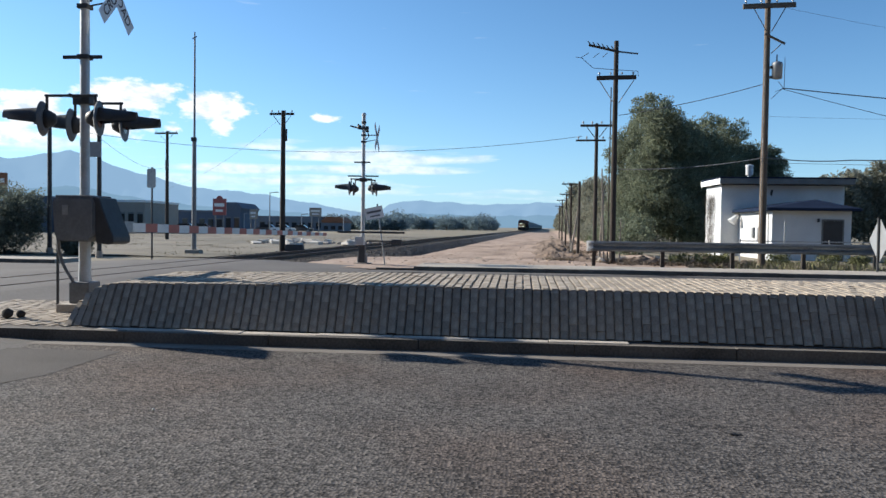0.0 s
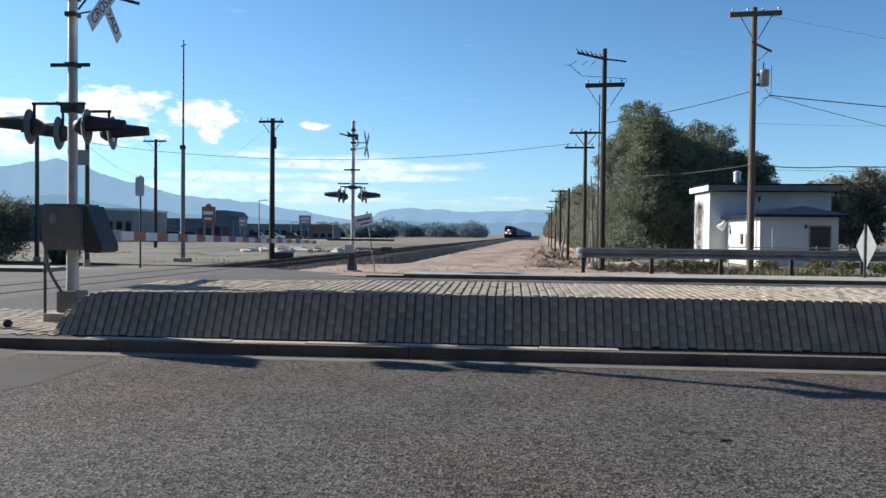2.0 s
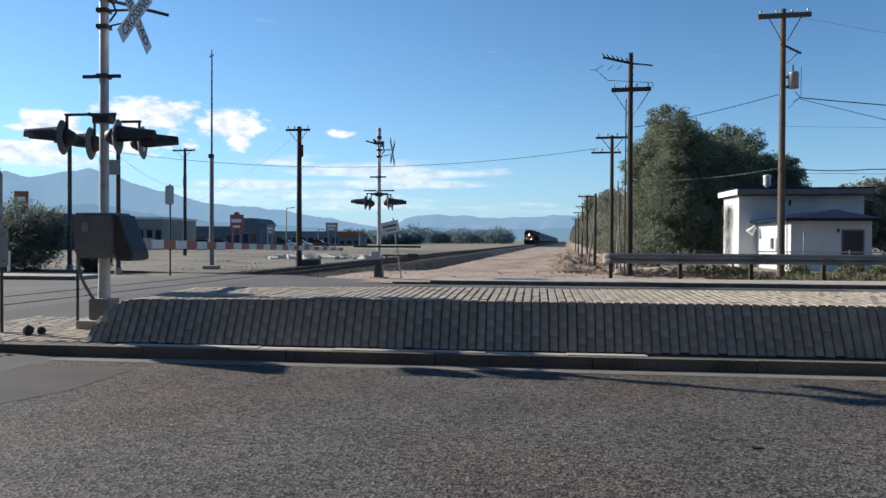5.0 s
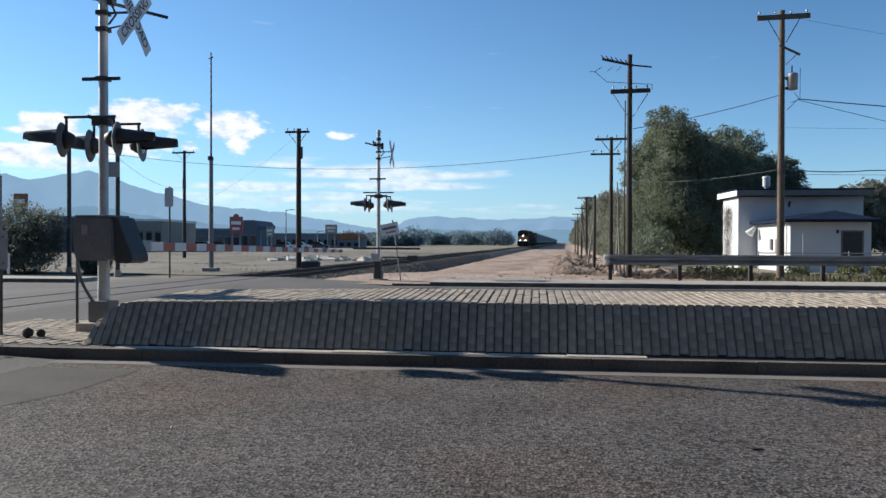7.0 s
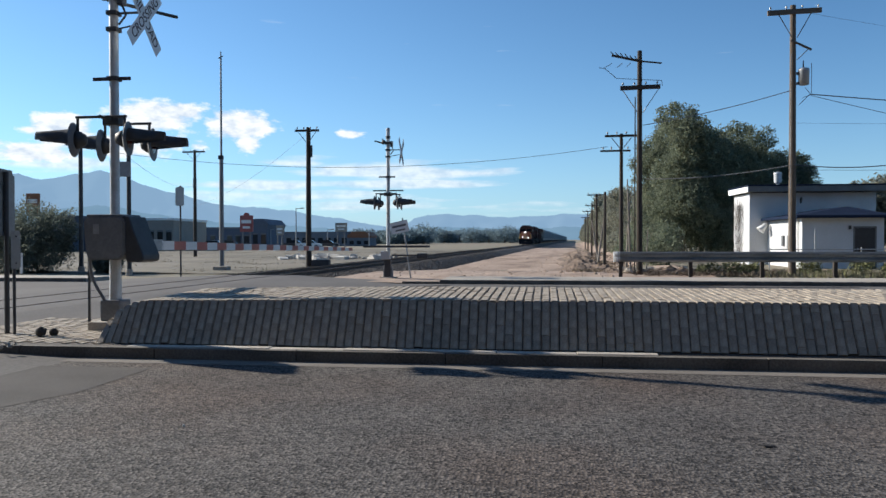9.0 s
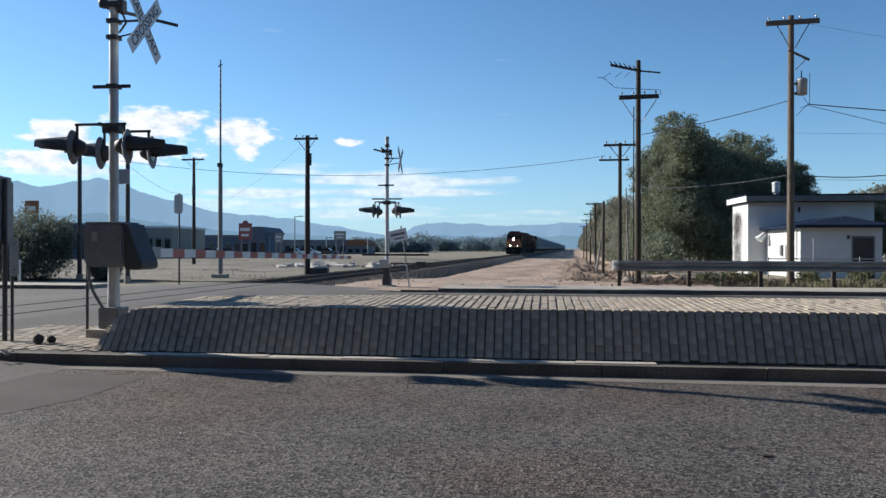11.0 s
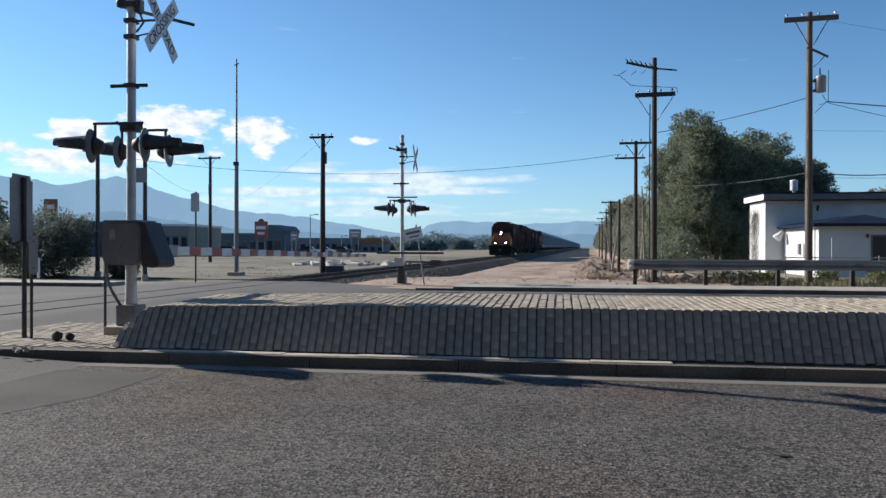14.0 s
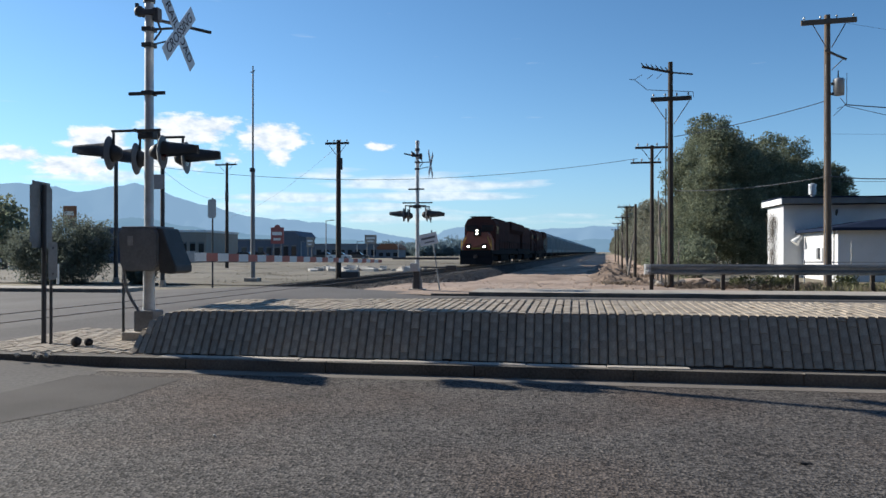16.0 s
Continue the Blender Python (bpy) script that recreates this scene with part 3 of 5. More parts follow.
# ---- crossing signals ----
def flasher(parent, sign, y, z, swing=0.0):
    """One light unit: housing, round background plate, long hood. sign: the way along the road that it faces; swing turns it on its bracket."""
    x = sign * 0.45
    own = Matrix.Translation((x, y, 0)) @ pose(0, 0, 0, 0, 0, swing) @ Matrix.Translation((-x, -y, 0))
    turn = own @ Matrix.Translation((x, y, z)) @ pose(0, 0, 0, 0, 90 * sign, 0)
    plate = part("background_plate", lathe(bmesh.new(), [(0.05, -0.05), (0.2, -0.035), (0.265, 0.0), (0.27, 0.012), (0.2, 0.012)], turn, 28), BLACK, parent, "round black background plate")
    part("lamp_housing", lathe(bmesh.new(), [(0.04, -0.19), (0.08, -0.175), (0.12, -0.11), (0.15, -0.04)], turn, 20), DARK_STEEL, parent, "domed dark lamp housing", smooth=True)
    bm = bmesh.new()
    n, length = 18, 0.54
    rows = []
    for j in range(5):
        f = j / 4
        ring = []
        for i in range(n + 1):
            a = radians(-20 + 220 * i / n)
            r = 0.172 - 0.075 * f
            ring.append(bm.verts.new(own @ Vector((x + sign * (0.012 + f * length), y + r * math.cos(a), z + r * math.sin(a) + 0.02 * f))))
        rows.append(ring)
    for p, q in zip(rows, rows[1:]):
        for i in range(n):
            bm.faces.new((p[i], p[i + 1], q[i + 1], q[i]))
    bmesh.ops.solidify(bm, geom=list(bm.faces), thickness=0.006)
    part("hood", bm, BLACK, parent, "long black visor hood", smooth=True)
    part("lens", lathe(bmesh.new(), [(0.02, 0.02), (0.1, 0.016), (0.145, 0.014)], turn, 20), LENS, parent, "dark red lens")
    part("bracket", C((x - sign * 0.06, y, 3.27), (x - sign * 0.06, y, z + 0.1), 0.022, n=8), DARK_STEEL, parent)


LENS = mat("red_lens", (0.07, 0.012, 0.012), (0.05, 0.01, 0.01), 0.25, 5, 30, 0.0)


SIGN_INK = mat("sign_ink", (0.06, 0.03, 0.035), (0.045, 0.025, 0.03), 0.6, 8, 40, 0.0)


def blade(parent, word, angle, dx):
    m = pose(0.52 + dx, 0, 4.9, 0, 0, 0) @ pose(0, 0, 0, 90, 0, 90) @ pose(0, 0, 0, 0, 0, angle)
    b = part("blade", B(-0.65, 0.65, -0.12, 0.12, -0.004, 0.004, 0.003), SIGN_WHITE, parent, "white crossbuck blade with black capitals", m)
    text_mesh("lettering", word, 0.225, SIGN_INK, pose(0, 0, 0.0065), b)


def crossing_signal(x, y, z, label, near):
    top = empty("crossing_signal", Matrix.Translation((x, y, z)) @ ROAD.to_3x3().to_4x4() @ Matrix.Scale(NEAR_SIZE if near else 1.0, 4), label, "crossing signal", "crossing signals")
    part("pole", C((0, 0, 0.45), (0, 0, 5.75), 0.075, 0.07, 18), ALUMINIUM, top, "silver aluminium mast", smooth=False)
    part("pole_cap", lathe(bmesh.new(), [(0.085, 5.74), (0.085, 5.79), (0.05, 5.83), (0.012, 5.85)]), ALUMINIUM, top)
    part("foot", C((0, 0, 0.38), (0, 0, 0.95), 0.1, 0.085, 16), ALUMINIUM, top)
    part("junction_base", B(-0.17, 0.17, -0.17, 0.17, 0.06, 0.4, 0.03), GREY_BOX, top, "dark cast junction base")
    part("foundation", B(-0.3, 0.3, -0.3, 0.3, -0.12, 0.06, 0.02), CONCRETE, top, "concrete foundation")
    for dx in (-0.14, 0.14):
        for dy in (-0.14, 0.14):
            part("bolt", C((dx, dy, 0.06), (dx, dy, 0.11), 0.015, n=6), DARK_STEEL, top)
    # flashing lights on a cross arm
    part("cross_arm", C((0, -0.42, 3.27), (0, 0.42, 3.27), 0.03, n=10), DARK_STEEL, top, "dark cross arm")
    part("arm_clamp", B(-0.14, 0.14, -0.12, 0.12, 3.19, 3.33, 0.02), DARK_STEEL, top)
    for s in (-1, 1):
        for yy in (-0.38, 0.38):
            part("arm_tube", C((0, yy, 3.27), (s * 0.42, yy, 3.27), 0.022, n=8), DARK_STEEL, top)
        for yy in (-0.38, 0.38):
            flasher(top, s, yy, 2.92, 14 if near else 4)
    part("step_bar", B(-0.36, 0.28, -0.02, 0.02, 3.91, 3.965, 0.008), DARK_STEEL, top, "short steel step bar")
    part("step_clamp", B(-0.09, 0.09, -0.09, 0.09, 3.9, 3.97, 0.01), DARK_STEEL, top)
    # crossbuck
    blade(top, "CROSSING", 45, 0.012)
    blade(top, "RAILROAD", -45, 0.0)
    part("sign_bracket", C((0, 0, 4.98), (0.47, 0, 4.98), 0.02, n=8), DARK_STEEL, top)
    part("sign_bracket", C((0, 0, 4.72), (0.46, 0, 4.8), 0.014, n=8), DARK_STEEL, top)
    for zz in (4.72, 4.98):
        part("bracket_clamp", B(-0.09, 0.09, -0.09, 0.09, zz - 0.035, zz + 0.035, 0.01), DARK_STEEL, top)
    part("bell", lathe(bmesh.new(), [(0.03, 5.2), (0.075, 5.22), (0.09, 5.28), (0.07, 5.34), (0.03, 5.37)], pose(-0.17, 0.0, 0)), DARK_STEEL, top, "dark electric bell", smooth=True)
    part("bell_mount", B(-0.16, 0.14, -0.09, 0.09, 5.2, 5.29, 0.015), DARK_STEEL, top)
    part("bell_hammer", B(-0.24, -0.19, -0.03, 0.03, 5.22, 5.42, 0.01), DARK_STEEL, top)
    part("mast_collar", C((0, 0, 5.42), (0, 0, 5.52), 0.095, n=16), DARK_STEEL, top)
    part("relay", B(0.09, 0.19, -0.07, 0.07, 5.1, 5.32, 0.02), DARK_STEEL, top)
    part("drop_loop", C((0.15, 0, 5.1), (0.21, 0, 4.95), 0.018, n=6), DARK_STEEL, top)
    part("drop_loop", C((0.21, 0, 4.95), (0.09, 0, 4.8), 0.018, n=6), DARK_STEEL, top)
    if near:
        part("side_bar", C((0.1, 0.05, 5.15), (0.68, 0.8, 5.12), 0.028, n=8), DARK_STEEL, top, "plain steel side bar")
    else:
        part("side_bar", C((0, 0, 5.2), (-0.55, 0.1, 5.35), 0.03, n=8), DARK_STEEL, top, "plain steel side bar")
        part("step_bar", B(-0.6, 0.6, -0.02, 0.02, 3.38, 3.43, 0.008), DARK_STEEL, top)
    return top


def gate(x, y, z, label, length, turn, droop=-0.5):
    """Gate machine with its counterweight; the lowered arm lies along its local y."""
    top = empty("crossing_gate", Matrix.Translation((x, y, z)) @ pose(0, 0, 0, 0, 0, turn) @ Matrix.Scale(NEAR_SIZE, 4), label, "crossing gate", "crossing gates")
    bm = bmesh.new()
    prism(bm, [(-0.3, 1.12), (-0.24, 1.04), (0.28, 1.04), (0.36, 1.14), (0.36, 1.66), (0.3, 1.72), (-0.26, 1.72), (-0.34, 1.66)], -0.34, 0.26)
    bmesh.ops.bevel(bm, geom=list(bm.edges), offset=0.025, segments=2, affect="EDGES")
    part("machine_case", bm, GREY_BOX, top, "weathered grey gate machine case")
    part("case_lid", B(-0.3, 0.32, -0.31, 0.22, 1.715, 1.755, 0.015), GREY_BOX, top)
    part("lid_hasp", B(-0.16, -0.06, -0.352, -0.338, 1.45, 1.6, 0.004), GALV, top)
    bm = bmesh.new()
    prism(bm, [(0.3, 1.73), (0.42, 1.72), (0.54, 1.4), (0.66, 1.12), (0.66, 1.03), (0.58, 1.0), (0.37, 1.01)], -0.3, 0.2)
    bmesh.ops.bevel(bm, geom=list(bm.edges), offset=0.015, segments=1, affect="EDGES")
    part("counterweight", bm, DARK_STEEL, top, "dark slanting counterweight")
    part("support_tube", C((0, 0, 0.4), (0, 0, 1.05), 0.09, n=14), ALUMINIUM, top)
    arm = part("gate_arm", B(0.5, 0.53, 0.2, 0.55, 1.18, 1.36, 0.008), GALV, top, "striped lowered gate arm")
    n = int(length / 0.41)
    for i in range(n):
        f = i / n
        h = 0.075 - 0.03 * f
        zc = 1.26 + droop * f * 0.6
        part("stripe", B(0.5, 0.53, 0.5 + i * 0.41, 0.5 + (i + 1) * 0.41, zc - h, zc + h), (WHITE, FADED_RED)[i % 2], arm, ("white stripe", "red stripe")[i % 2])
    return top


NEAR, NEAR_SIZE = (-5.424, 11.756, 0.211), 0.955
crossing_signal(*NEAR, "tall silver crossing mast with crossbuck and black flashers", True)
gate(*NEAR, "grey gate machine with lowered red and white arm", 11.6, -TRACK_TURN + 0.4, -0.35)
FAR = (-3.12, 30.1, 0.0)
crossing_signal(*FAR, "silver crossing mast across the road with black flashers", False)


def far_gate():
    top = empty("crossing_gate", Matrix.Translation(FAR) @ ROAD.to_3x3().to_4x4(), "small pale gate machine with a short dark bar", "crossing gate", "crossing gates")
    part("machine_case", B(-0.24, 0.1, -0.32, -0.08, 0.74, 1.06, 0.03), ALUMINIUM, top, "pale gate machine case")
    part("bar", B(-0.9, 1.7, -0.42, -0.37, 1.2, 1.28, 0.01), DARK_STEEL, top, "dark horizontal bar")
    part("counterweight", B(1.2, 1.6, -0.47, -0.3, 0.78, 0.98, 0.03), DARK_STEEL, top)
    part("support", B(-0.12, 0.12, -0.2, 0.1, 0.0, 0.75, 0.02), DARK_STEEL, top)
    part("brace", C((0.2, -0.3, 0.9), (1.4, -0.38, 0.9), 0.03, n=8), DARK_STEEL, top)
    return top


far_gate()


def gate_cable():
    cu = bpy.data.curves.new("conduit", "CURVE")
    cu.dimensions, cu.bevel_depth = "3D", 0.025
    sp = cu.splines.new("BEZIER")
    sp.bezier_points.add(2)
    for p, c in zip(sp.bezier_points, ((-0.33, -0.2, 1.1), (-0.3, -0.15, 0.75), (-0.08, -0.14, 0.35))):
        p.co, p.handle_left_type, p.handle_right_type = c, "AUTO", "AUTO"
    cu.materials.append(BLACK)
    ob = new("cable_conduit", cu)
    ob.matrix_basis = Matrix.Translation(NEAR) @ ROAD.to_3x3().to_4x4() @ Matrix.Scale(NEAR_SIZE, 4)
    tagged(ob, "black flexible conduit hanging from the gate machine", "cable")
    post = part("marker_post", C((0, 0, 0), (0, 0, 1.05), 0.022, n=8), DARK_STEEL, None, "", Matrix.Translation((-5.98, 12.05, 0.165)))
    tagged(post, "thin dark steel post beside the crossing mast", "post")


gate_cable()


# ---- signs ----
def sign_post(name, x, y, z, height, panel, r, label, category, turn, material=None, shape="rect", leg=None):
    top = empty(name, Matrix.Translation((x, y, z)) @ pose(0, 0, 0, 0, 0, turn), label, category, "road signs")
    part("post", C((0, 0, -0.1), (0, 0, height), r, n=10), leg or DARK_STEEL, top, "plain steel post")
    for (w, z0, z1, off) in panel:
        bm = bmesh.new()
        if shape == "diamond":
            h = (z1 - z0) / 2
            prism(bm, [(0, z0), (h, z0 + h), (0, z1), (-h, z0 + h)], -r - 0.006, -r - 0.003)
            bmesh.ops.bevel(bm, geom=[e for e in bm.edges if abs(e.verts[0].co.y - e.verts[1].co.y) > 1e-4], offset=0.05, segments=3, affect="EDGES")
        else:
            box(bm, off - w / 2, off + w / 2, -r - 0.008, -r - 0.003, z0, z1)
            bmesh.ops.bevel(bm, geom=[e for e in bm.edges if abs(e.verts[0].co.y - e.verts[1].co.y) > 1e-4], offset=min(w, z1 - z0) * 0.1, segments=3, affect="EDGES")
        part("panel", bm, material or SIGN_BACK, top, "unpainted metal sign panel")
        for zz in (z0 + 0.15 * (z1 - z0), z1 - 0.15 * (z1 - z0)):
            part("bolt", C((off * 0.0, -r - 0.02, zz), (0, -r, zz), 0.012, n=6), DARK_STEEL, top)
    return top


sign_post("road_sign", -6.74, 11.12, 0.14, 2.36, [(0.74, 1.42, 2.4, 0.0)], 0.035, "back of a grey metal road sign on a post", "road sign", 278, DULL)
sign_post("sign_support", -6.56, 11.0, 0.14, 1.5, [(0.2, 0.95, 1.5, 0.0)], 0.022, "thin dark steel post with a narrow plate", "post", 84, DULL)
sign_post("road_sign", -11.4, 30.4, 0.1, 3.55, [(0.42, 2.75, 3.5, 0.0)], 0.035, "tall narrow grey sign on a thin post", "road sign", -20)
sign_post("warning_sign", 15.12, 27.0, 0.12, 1.9, [(1.6, 0.3, 1.92, 0.0)], 0.04, "bare metal back of a diamond warning sign", "warning sign", 84, shape="diamond")


def leaning_sign():
    top = empty("track_sign", Matrix.Translation((-2.25, 30.0, 0.06)) @ pose(0, 0, 0, 0, -8, -8), "small white sign leaning on a thin post", "sign", "road signs")
    part("post", C((0, 0, -0.05), (0, 0, 2.3), 0.028, n=8), GALV, top)
    p = part("panel", B(-0.38, 0.34, -0.045, -0.035, 1.75, 2.2, 0.004), SIGN_WHITE, top, "white panel with dark bars", pose(0, 0, 0.0, 0, -4, 0))
    part("text_bar", B(-0.3, 0.26, -0.05, -0.047, 1.98, 2.06), BLACK, p)
    part("text_bar", B(-0.2, 0.2, -0.05, -0.047, 1.83, 1.88), BLACK, p)


leaning_sign()


def utility_post(x, y, h, r, label, panel=None):
    top = empty("street_post", Matrix.Translation((x, y, 0)), label, "post")
    part("shaft", C((0, 0, -0.1), (0, 0, h), r, r * 0.9, 12), DARK_STEEL, top)
    part("base", C((0, 0, -0.05), (0, 0, 0.25), r * 1.6, r * 1.3, 12), CONCRETE, top, "concrete foot")
    part("top_cap", C((0, 0, h), (0, 0, h + 0.06), r * 1.05, 0.02, 12), DARK_STEEL, top)
    if panel:
        part("sign_panel", B(-0.62, 0.12, -r - 0.03, -r - 0.01, panel, panel + 0.65, 0.004), SIGN_BACK, top, "grey-green sign panel")
    return top


utility_post(-18.66, 36.83, 6.0, 0.105, "dark steel post by the far footway")
utility_post(-14.75, 33.3, 5.2, 0.1, "dark steel post carrying a small sign", 4.25)


# ---- utility poles ----
def braces(top, z, half, drop, y):
    for s in (-1, 1):
        part("brace", C((s * half * 0.6, y, z - 0.05), (s * 0.1, y, z - drop), 0.018, n=6), GALV if half > 1.2 else DARK_WOOD, top)


def arm(top, z, x0, x1, material, y=-0.17, th=0.06, tilt=0.0):
    a = part("crossarm", B(x0, x1, y - 0.05, y + 0.05, z - th, z + th, 0.008), material, top, "wooden crossarm", pose(0, 0, z) @ pose(0, 0, 0, 0, tilt, 0) @ pose(0, 0, -z))
    n = 4
    for i in range(n):
        x = x0 + 0.12 + (x1 - x0 - 0.24) * i / (n - 1)
        part("insulator", lathe(bmesh.new(), [(0.015, z + th), (0.018, z + th + 0.05), (0.045, z + th + 0.07), (0.04, z + th + 0.12), (0.015, z + th + 0.15)], pose(x, y, 0), 8), GALV, a)
    return a


def wooden_pole(x, y, h, r, material, label, turn=-5.7, lean=0.0):
    top = empty("utility_pole", Matrix.Translation((x, y, 0)) @ pose(0, 0, 0, 0, lean, turn), label, "utility pole", "utility poles")
    part("shaft", C((0, 0, -0.3), (0, 0, h), r, r * 0.72, 14), material, top, "weathered timber shaft")
    return top


def pole_c():
    top = wooden_pole(13.2, 32.16, 11.0, 0.155, POLE_WOOD, "brown timber pole with crossarm and grey transformer", -4)
    arm(top, 10.7, -1.05, 1.05, POLE_WOOD, th=0.1, tilt=-2.0)
    braces(top, 10.65, 1.05, 1.0, -0.2)
    part("lower_arm", C((-0.15, -0.2, 9.55), (0.62, -0.3, 9.12), 0.05, n=6), POLE_WOOD, top, "short slanting arm")
    part("lower_brace", C((0.1, -0.2, 8.75), (0.5, -0.28, 9.15), 0.018, n=6), GALV, top)
    t = part("transformer", lathe(bmesh.new(), [(0.1, 7.72), (0.2, 7.75), (0.21, 8.3), (0.22, 8.33), (0.18, 8.4), (0.05, 8.44)], pose(0.38, -0.15, 0), 20), GALV, top, "grey can transformer", smooth=True)
    part("bushing", C((0.36, -0.15, 8.45), (0.36, -0.15, 8.72), 0.03, 0.02, 8), DARK_STEEL, t)
    part("bracket", B(0.1, 0.3, -0.2, -0.1, 7.75, 7.85), DARK_STEEL, top)
    part("bracket", B(0.1, 0.3, -0.2, -0.1, 8.15, 8.25), DARK_STEEL, top)
    for x0, z0, x1, z1 in ((0.42, 7.62, 0.66, 7.3), (0.66, 7.3, 0.66, 8.6), (0.3, 7.2, 0.7, 7.35), (0.15, 6.9, 0.6, 7.35)):
        part("drop_wire", C((x0, -0.2, z0), (x1, -0.22, z1), 0.012, n=5), BLACK, top)
    part("ground_wire", C((-0.13, -0.14, 0.3), (-0.1, -0.12, 9.0), 0.012, n=5), GALV, top)
    return top


def pole_b():
    top = wooden_pole(7.36, 33.75, 9.6, 0.135, DARK_WOOD, "dark timber pole with two crossarms and tangled conductors", -4)
    arm(top, 8.0, -0.84, 0.84, DARK_WOOD, th=0.09, tilt=-1.5)
    braces(top, 7.95, 1.25, 1.05, -0.2)
    a = part("upper_arm", C((0.1, -0.15, 9.1), (-1.2, -0.15, 9.4), 0.055, n=6), DARK_WOOD, top, "tilted upper crossarm")
    part("upper_arm", C((0, -0.15, 9.12), (0.9, -0.15, 9.02), 0.035, n=6), DARK_WOOD, top, "short upper crossarm")
    random.seed(5)
    for i in range(6):
        x = -1.1 + i * 0.2
        z = 9.12 - 0.24 * x
        part("insulator", C((x, -0.15, z), (x - 0.14, -0.15, z + 0.17 + random.uniform(-0.05, 0.05)), 0.03, 0.02, 6), DARK_STEEL, a)
    for x, l in ((-1.2, 0.35), (-0.75, 0.25), (-0.4, 0.2)):
        part("jumper", C((x - l, -0.2, 8.9 - l * 0.2), (x, -0.2, 9.05), 0.014, n=5), DARK_STEEL, top)
    for x0, z0, x1, z1 in ((-1.75, 8.87, -1.5, 8.84), (-1.5, 8.84, -1.0, 8.4), (-1.0, 8.4, 0, 8.33), (0, 8.33, 0.9, 8.27), (0.9, 8.27, 0.92, 8.05)):
        part("jumper", C((x0, -0.2, z0), (x1, -0.2, z1), 0.013, n=5), DARK_STEEL, top)
    part("riser_pipe", C((-0.22, -0.1, 0), (-0.2, -0.1, 7.6), 0.025, n=8), DARK_WOOD, top, "dark riser pipe")
    return top


def pole_a():
    top = wooden_pole(-8.75, 42.27, 7.65, 0.16, DARK_WOOD, "dark timber pole with one crossarm", -6)
    arm(top, 7.45, -0.7, 0.65, DARK_WOOD, th=0.06)
    braces(top, 7.4, 0.8, 0.55, -0.2)
    part("fuse_can", C((0.2, -0.1, 6.0), (0.2, -0.1, 6.65), 0.06, n=10), DARK_STEEL, top, "dark cylindrical cutout")
    tagged(part("cable_box", B(0.25, 1.2, -0.3, 0.3, -0.02, 0.42, 0.03), DARK_STEEL, None, "", Matrix.Translation((-8.75, 42.0, 0))), "low dark equipment box beside a pole", "box")
    return top


def pole_d():
    top = wooden_pole(-24.9, 70, 9.7, 0.17, DARK_WOOD, "distant dark timber pole with crossarm", -10)
    arm(top, 9.5, -1.1, 1.1, DARK_WOOD, th=0.07)
    braces(top, 9.45, 1.1, 0.6, -0.2)
    part("fuse_can", C((0.1, -0.2, 6.2), (0.1, -0.2, 7.1), 0.16, n=10), DARK_STEEL, top)
    return top


pole_c(), pole_b(), pole_a(), pole_d()


def line_pole(o, s, h, lean):
    p = TRACK @ Vector((o, s, 0))
    top = wooden_pole(p.x, p.y, h, 0.105, DARK_WOOD, "dark timber line pole in a row by the trees", -TRACK_TURN, lean)
    if not 45 < s < 60:
        arm(top, h - 0.12, -0.75, 0.75, DARK_WOOD, th=0.05)
        braces(top, h - 0.15, 0.75, 0.5, -0.18)
    if s < 40:
        arm(top, h - 0.8, -0.95, 0.4, DARK_WOOD, th=0.04)
    return top


for o, s, h, lean in ((2.1, 36.6, 6.35, 0), (1.85, 50.3, 4.5, 0.5), (1.8, 65.8, 5.3, -0.5), (1.8, 86, 5.3, 0.3), (1.8, 110, 5.5, -0.4), (1.8, 140, 5.5, 0)):
    line_pole(o, s, h, lean)


def antenna():
    top = empty("antenna_mast", Matrix.Translation((-12.42, 38.7, 0)), "slender grey mast with a whip top", "antenna mast")
    part("lower_tube", C((0, 0, 0), (0, 0, 5.7), 0.12, 0.1, 14), DULL, top)
    part("upper_tube", C((0, 0, 5.7), (0, 0, 10.7), 0.055, 0.04, 10), DULL, top)
    part("collar", B(-0.14, 0.1, -0.1, 0.1, 5.55, 5.75, 0.02), DARK_STEEL, top)
    part("tip", C((-0.12, 0, 10.62), (0.1, 0, 10.72), 0.03, n=6), DARK_STEEL, top)
    part("tip_rod", C((0, 0, 10.7), (0.0, 0, 10.95), 0.03, n=6), DARK_STEEL, top)
    part("base_plate", B(-0.35, 0.35, -0.35, 0.35, -0.05, 0.18, 0.03), CONCRETE, top)


antenna()

# overhead cables
wire("overhead_cable", (13.2, 32.0, 10.75), (60, 38, 8.6), 1.2, 0.005)
wire("overhead_cable", (13.85, 31.95, 7.35), (55, 30, 5.2), 0.5, 0.022)
wire("overhead_cable", (13.85, 31.95, 7.3), (50, 33, 0.9), 0.6)
wire("overhead_cable", (13.3, 32.0, 6.2), (60, 60, 12.0), 0.6, 0.005)
wire("overhead_cable", (13.2, 32.0, 4.52), (16.5, 31.6, 4.42), 0.09, 0.022)
wire("overhead_cable", (16.5, 31.6, 4.42), (50, 28, 4.12), -0.03, 0.022)
wire("overhead_cable", (13.2, 32.0, 4.3), (50, 28, 3.85), 0.05, 0.008)
wire("overhead_cable", (13.1, 32.0, 4.5), (8.2, 36.4, 4.3), 0.16, 0.02)
wire("overhead_cable", (13.0, 32.0, 7.5), (7.5, 33.7, 6.4), 0.1, 0.016)
wire("overhead_cable", (6.4, 36.2, 5.78), (-18.66, 36.83, 5.95), 0.95, 0.011)
